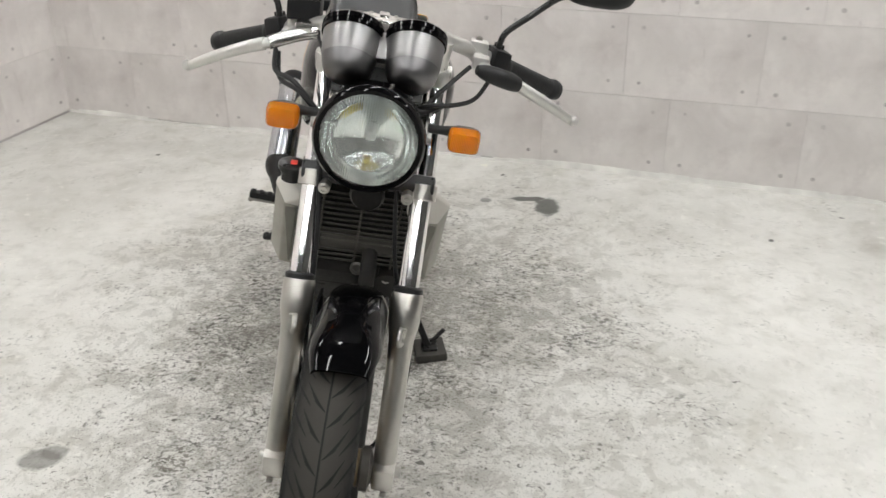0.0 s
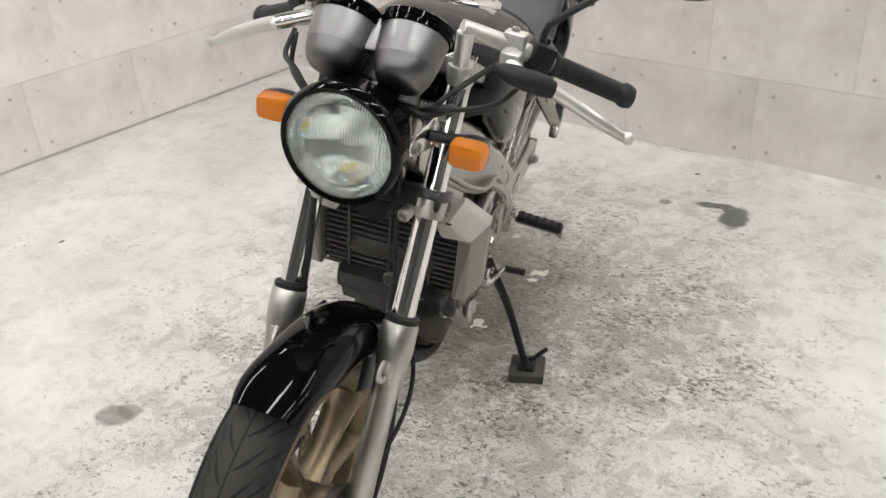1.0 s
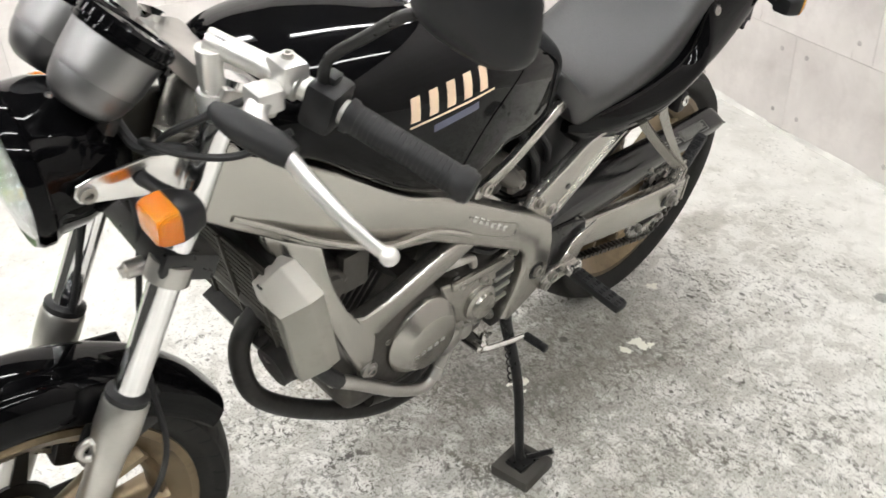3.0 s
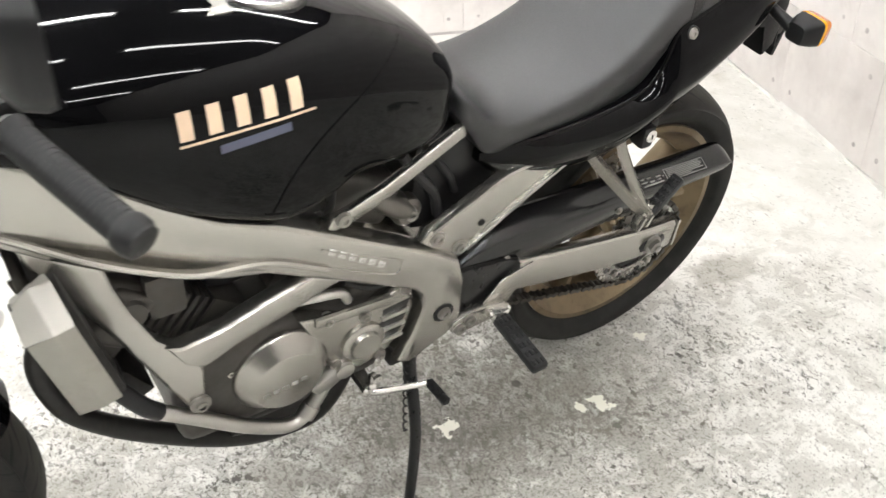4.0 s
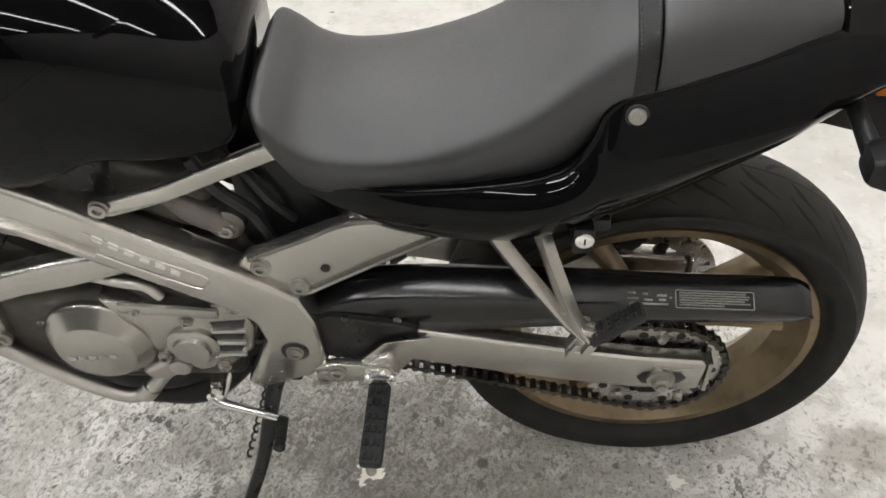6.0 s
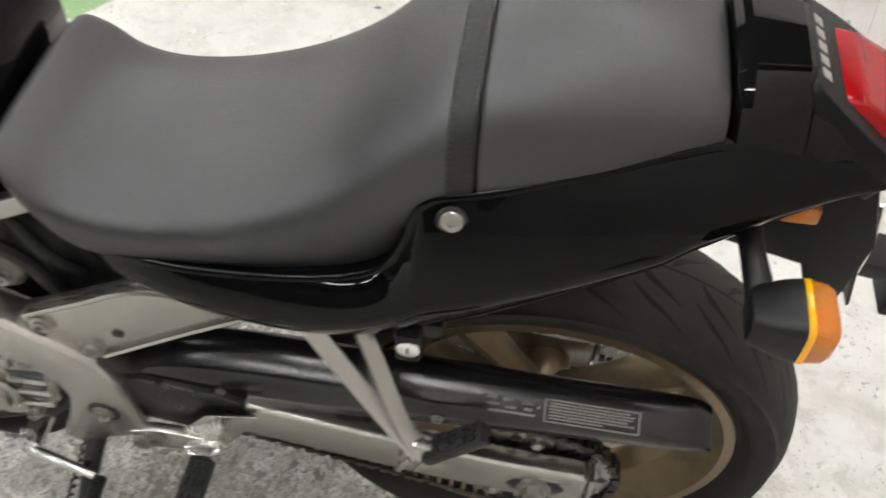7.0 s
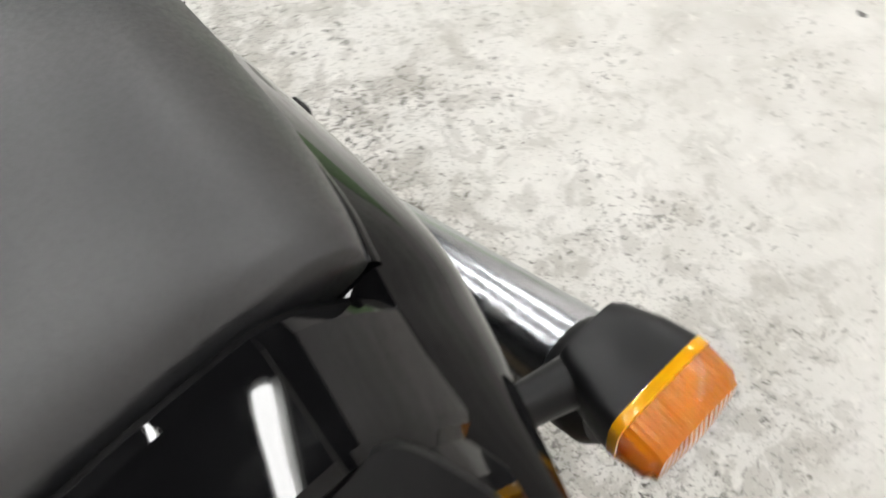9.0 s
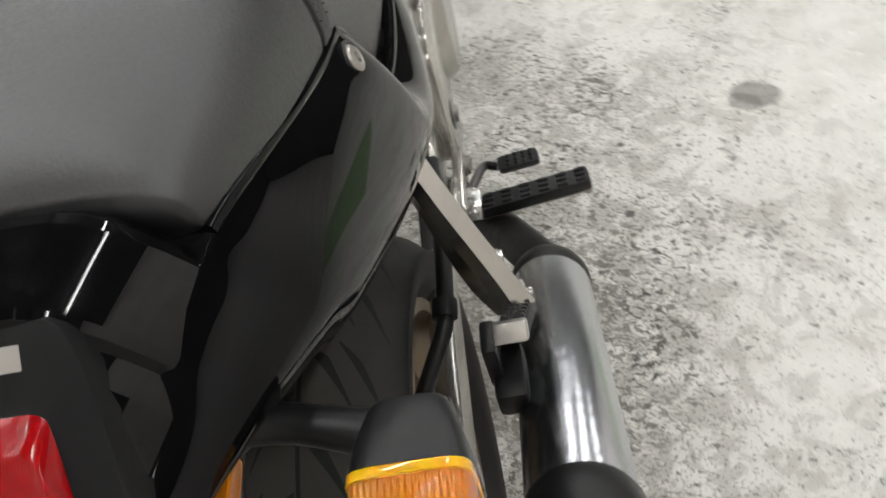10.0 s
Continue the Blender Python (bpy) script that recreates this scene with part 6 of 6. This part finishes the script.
# shift lever with linkage, brake pedal
shift = part("shift_lever", joined(tube([(0.128, 0.768, 0.279), (0.134, 0.780, 0.277), (0.142, 0.825, 0.270), (0.150, 0.862, 0.268)], [0.008, 0.007, 0.006, 0.006], 10), lathe([(0.014, -0.034), (0.014, 0.006), (0.010, 0.010)], (0.122, 0.768, 0.280), (1, 0, 0), 16), box(0.124, 0.772, 0.296, 0.010, 0.012, 0.034, 0.003), rod((0.130, 0.776, 0.310), (0.136, 0.776, 0.310), 0.007, 8)), POLISHED, bike, "polished shift lever")
part("shift_rubber", lathe([(0.0075, 0)] + [(r, h + 0.004 * i) for i in range(9) for r, h in ((0.0085, 0.001), (0.0085, 0.003), (0.0072, 0.0035))] + [(0.0085, 0.042), (0.0085, 0.048), (0.006, 0.050)], (0.150, 0.864, 0.268), (1, 0.06, 0.02), 14), RUBBER, shift, "ribbed rubber shift peg")
pedal = part("brake_pedal", tube([(-0.128, 0.985, 0.345), (-0.134, 0.930, 0.310), (-0.142, 0.885, 0.284), (-0.160, 0.888, 0.282)], 0.006, 10), BLACK, bike, "black rear brake pedal")
part("pedal_pad", peg_rubber((-0.160, 0.888, 0.282), (-0.214, 0.884, 0.284), 0.026, 0.012, 4), RUBBER, pedal, "black rubber pedal pad")
# rear brake hose and caliper
cal = part("rear_caliper", joined(box(-0.082, 1.335, 0.420, 0.040, 0.07, 0.045, 0.010, Matrix.Rotation(radians(-35), 4, "X")), box(-0.090, 1.31, 0.39, 0.02, 0.05, 0.03, 0.006)), BLACK, bike, "black rear brake caliper")
part("brake_hose", joined(tube([(-0.070, 1.345, 0.440), (-0.086, 1.328, 0.470), (-0.102, 1.306, 0.490), (-0.116, 1.278, 0.503), (-0.120, 1.240, 0.512), (-0.122, 1.190, 0.525), (-0.120, 1.120, 0.540)], 0.0075, 10), lathe([(0.0110, 0), (0.0115, 0.004), (0.0115, 0.012), (0.0110, 0.016)], (-0.117, 1.272, 0.504), (-0.05, -0.95, 0.25), 14)), RUBBER, cal)
part("front_caliper", joined(box(-0.070, 0.105, 0.392, 0.050, 0.06, 0.085, 0.012, Matrix.Rotation(radians(-20), 4, "X"))), BLACK, bike, "black front brake caliper", steer=True)

# helmet lock
lock = part("helmet_lock", joined(box(0.118, 1.250, 0.622, 0.030, 0.024, 0.040, 0.006), box(0.104, 1.262, 0.634, 0.03, 0.035, 0.018, 0.004)), SATIN, bike, "small black helmet lock")
part("lock_face", lathe([(0.0105, 0), (0.0105, 0.004), (0.009, 0.005), (0.0, 0.005)], (0.132, 1.251, 0.627), (1, 0, 0.1), 20), POLISHED, lock, "polished round key face")
part("key_slot", box(0.1375, 1.251, 0.6275, 0.001, 0.002, 0.008), BLACK, lock)

# -- side stand, resting on its pad
stand_foot = bike.matrix_world.inverted() @ Vector(STAND)
top = Vector((0.098, 0.856, 0.305))
stand = part("side_stand", tube([top, top.lerp(stand_foot, 0.12), top.lerp(stand_foot, 0.5) + Vector((0.004, 0.010, 0)), top.lerp(stand_foot, 0.93), stand_foot], [0.014, 0.012, 0.010, 0.009, 0.010], 12), BLACK, bike, "black side stand, swung down")
part("stand_pivot", joined(box(0.088, 0.862, 0.322, 0.040, 0.060, 0.050, 0.008), box(0.090, 0.832, 0.300, 0.025, 0.030, 0.040, 0.006), bolt((0.108, 0.858, 0.312), (1, 0, 0), 0.011, 0.008)), DIRTY, stand, "oily black stand pivot")
sp = [top.lerp(stand_foot, f) + Vector((0.007 + 0.0032 * math.cos(t), -0.012 + 0.0032 * math.sin(t), 0)) for t, f in zip(np.linspace(0, 60, 120), np.linspace(0.02, 0.46, 120))]
part("stand_spring", tube(sp, 0.0018, 5, 1), DIRTY, stand, "coiled stand spring")
part("stand_toe", joined(box(stand_foot.x + 0.004, stand_foot.y, stand_foot.z, 0.040, 0.050, 0.008, 0.002, Matrix.Rotation(radians(-11.4), 4, "Y")), rod(stand_foot + Vector((0.005, 0.010, 0.0)), stand_foot + Vector((0.040, 0.040, 0.030)), 0.006, 8)), BLACK, stand)

pad = part("stand_pad", joined(box(0, 0, 0.011, 0.082, 0.086, 0.022, 0.003), box(0, 0.002, 0.0228, 0.040, 0.044, 0.003, 0.001)), PADWOOD)
pad.matrix_world = pose(STAND[0] + 0.004, STAND[1], 0, 0, 0, 12)
tagged(pad, "oil-dark square pad under the motorcycle's stand", "stand pad")

# -- wall coverings and small things of the room
PW, PH = 0.4775, 0.3055


def panels(parent, length, first_even, first_odd):
    """Printed panels with a thin joint, laid in half-bond rows."""
    meshes = {}
    dots = bmesh.new()
    rows = int(HIGH / PH) + 1
    for r in range(rows):
        z0, z1 = 0.012 + r * PH, min(0.012 + (r + 1) * PH, HIGH)
        if z1 - z0 < 0.03:
            continue
        start = (first_odd if r % 2 else first_even) % PW - PW
        k = 0
        while start + k * PW < length:
            a, b = max(0.0, start + k * PW), min(length, start + (k + 1) * PW)
            k += 1
            if b - a < 0.02:
                continue
            key = (round(b - a, 3), round(z1 - z0, 3))
            if key not in meshes:
                bm = box(0, 0, 0, b - a - 0.0011, 0.006, z1 - z0 - 0.0011, 0.0008, None, 1)
                me = bpy.data.meshes.new("panel")
                bm.to_mesh(me)
                bm.free()
                me.materials.append(WALL)
                meshes[key] = me
            ob = new("panel", meshes[key])
            ob.parent = parent
            ob.location = ((a + b) / 2, -0.003, (z0 + z1) / 2)
            for dx in (0.057, -0.057):
                for dz in (0.052, -0.052):
                    cx = a + dx if dx > 0 else b + dx
                    cz = z0 + dz if dz > 0 else z1 + dz
                    if b - a > 0.3 and z1 - z0 > 0.2:
                        j = random.uniform(0.8, 1.15)
                        bmesh.ops.create_cone(dots, cap_ends=True, segments=12, radius1=0.0075 * j, radius2=0.0075 * j, depth=0.0008, matrix=Matrix.Translation((cx + random.uniform(-0.003, 0.003), -0.0064, cz + random.uniform(-0.003, 0.003))) @ Matrix.Rotation(math.pi / 2, 4, "X"))
    holes = part("tie_holes", dots, DOT, parent, "printed grey tie holes")
    tagged(holes, kind="stuff")


panels(wall_back, LONG, 2.785, 2.610)
panels(wall_side, DEEP, 0.12, 0.30)
# bare plaster edge where the print stops above the floor
strip = bmesh.new()
xs = np.linspace(0, LONG, 120)
for i in range(len(xs) - 1):
    h = 0.006 + 0.022 * max(0, noise.noise(Vector((xs[i] * 2.2, 0.3, 0))) + 0.25) + 0.006 * random.random()
    a, b = xs[i], xs[i + 1]
    lo = [strip.verts.new(v) for v in ((a, -0.0075, 0), (b, -0.0075, 0), (b, -0.0075, h), (a, -0.0075, h))]
    hi = [strip.verts.new(v) for v in ((a, -0.0005, 0), (b, -0.0005, 0), (b, -0.0005, h), (a, -0.0005, h))]
    skin(strip, [lo, hi])
base = part("baseboard", strip, WHITE_CHIP)
base.matrix_world = ROOM
tagged(base, "ragged white plaster edge along the foot of the wall", "wall edge", kind="structure")
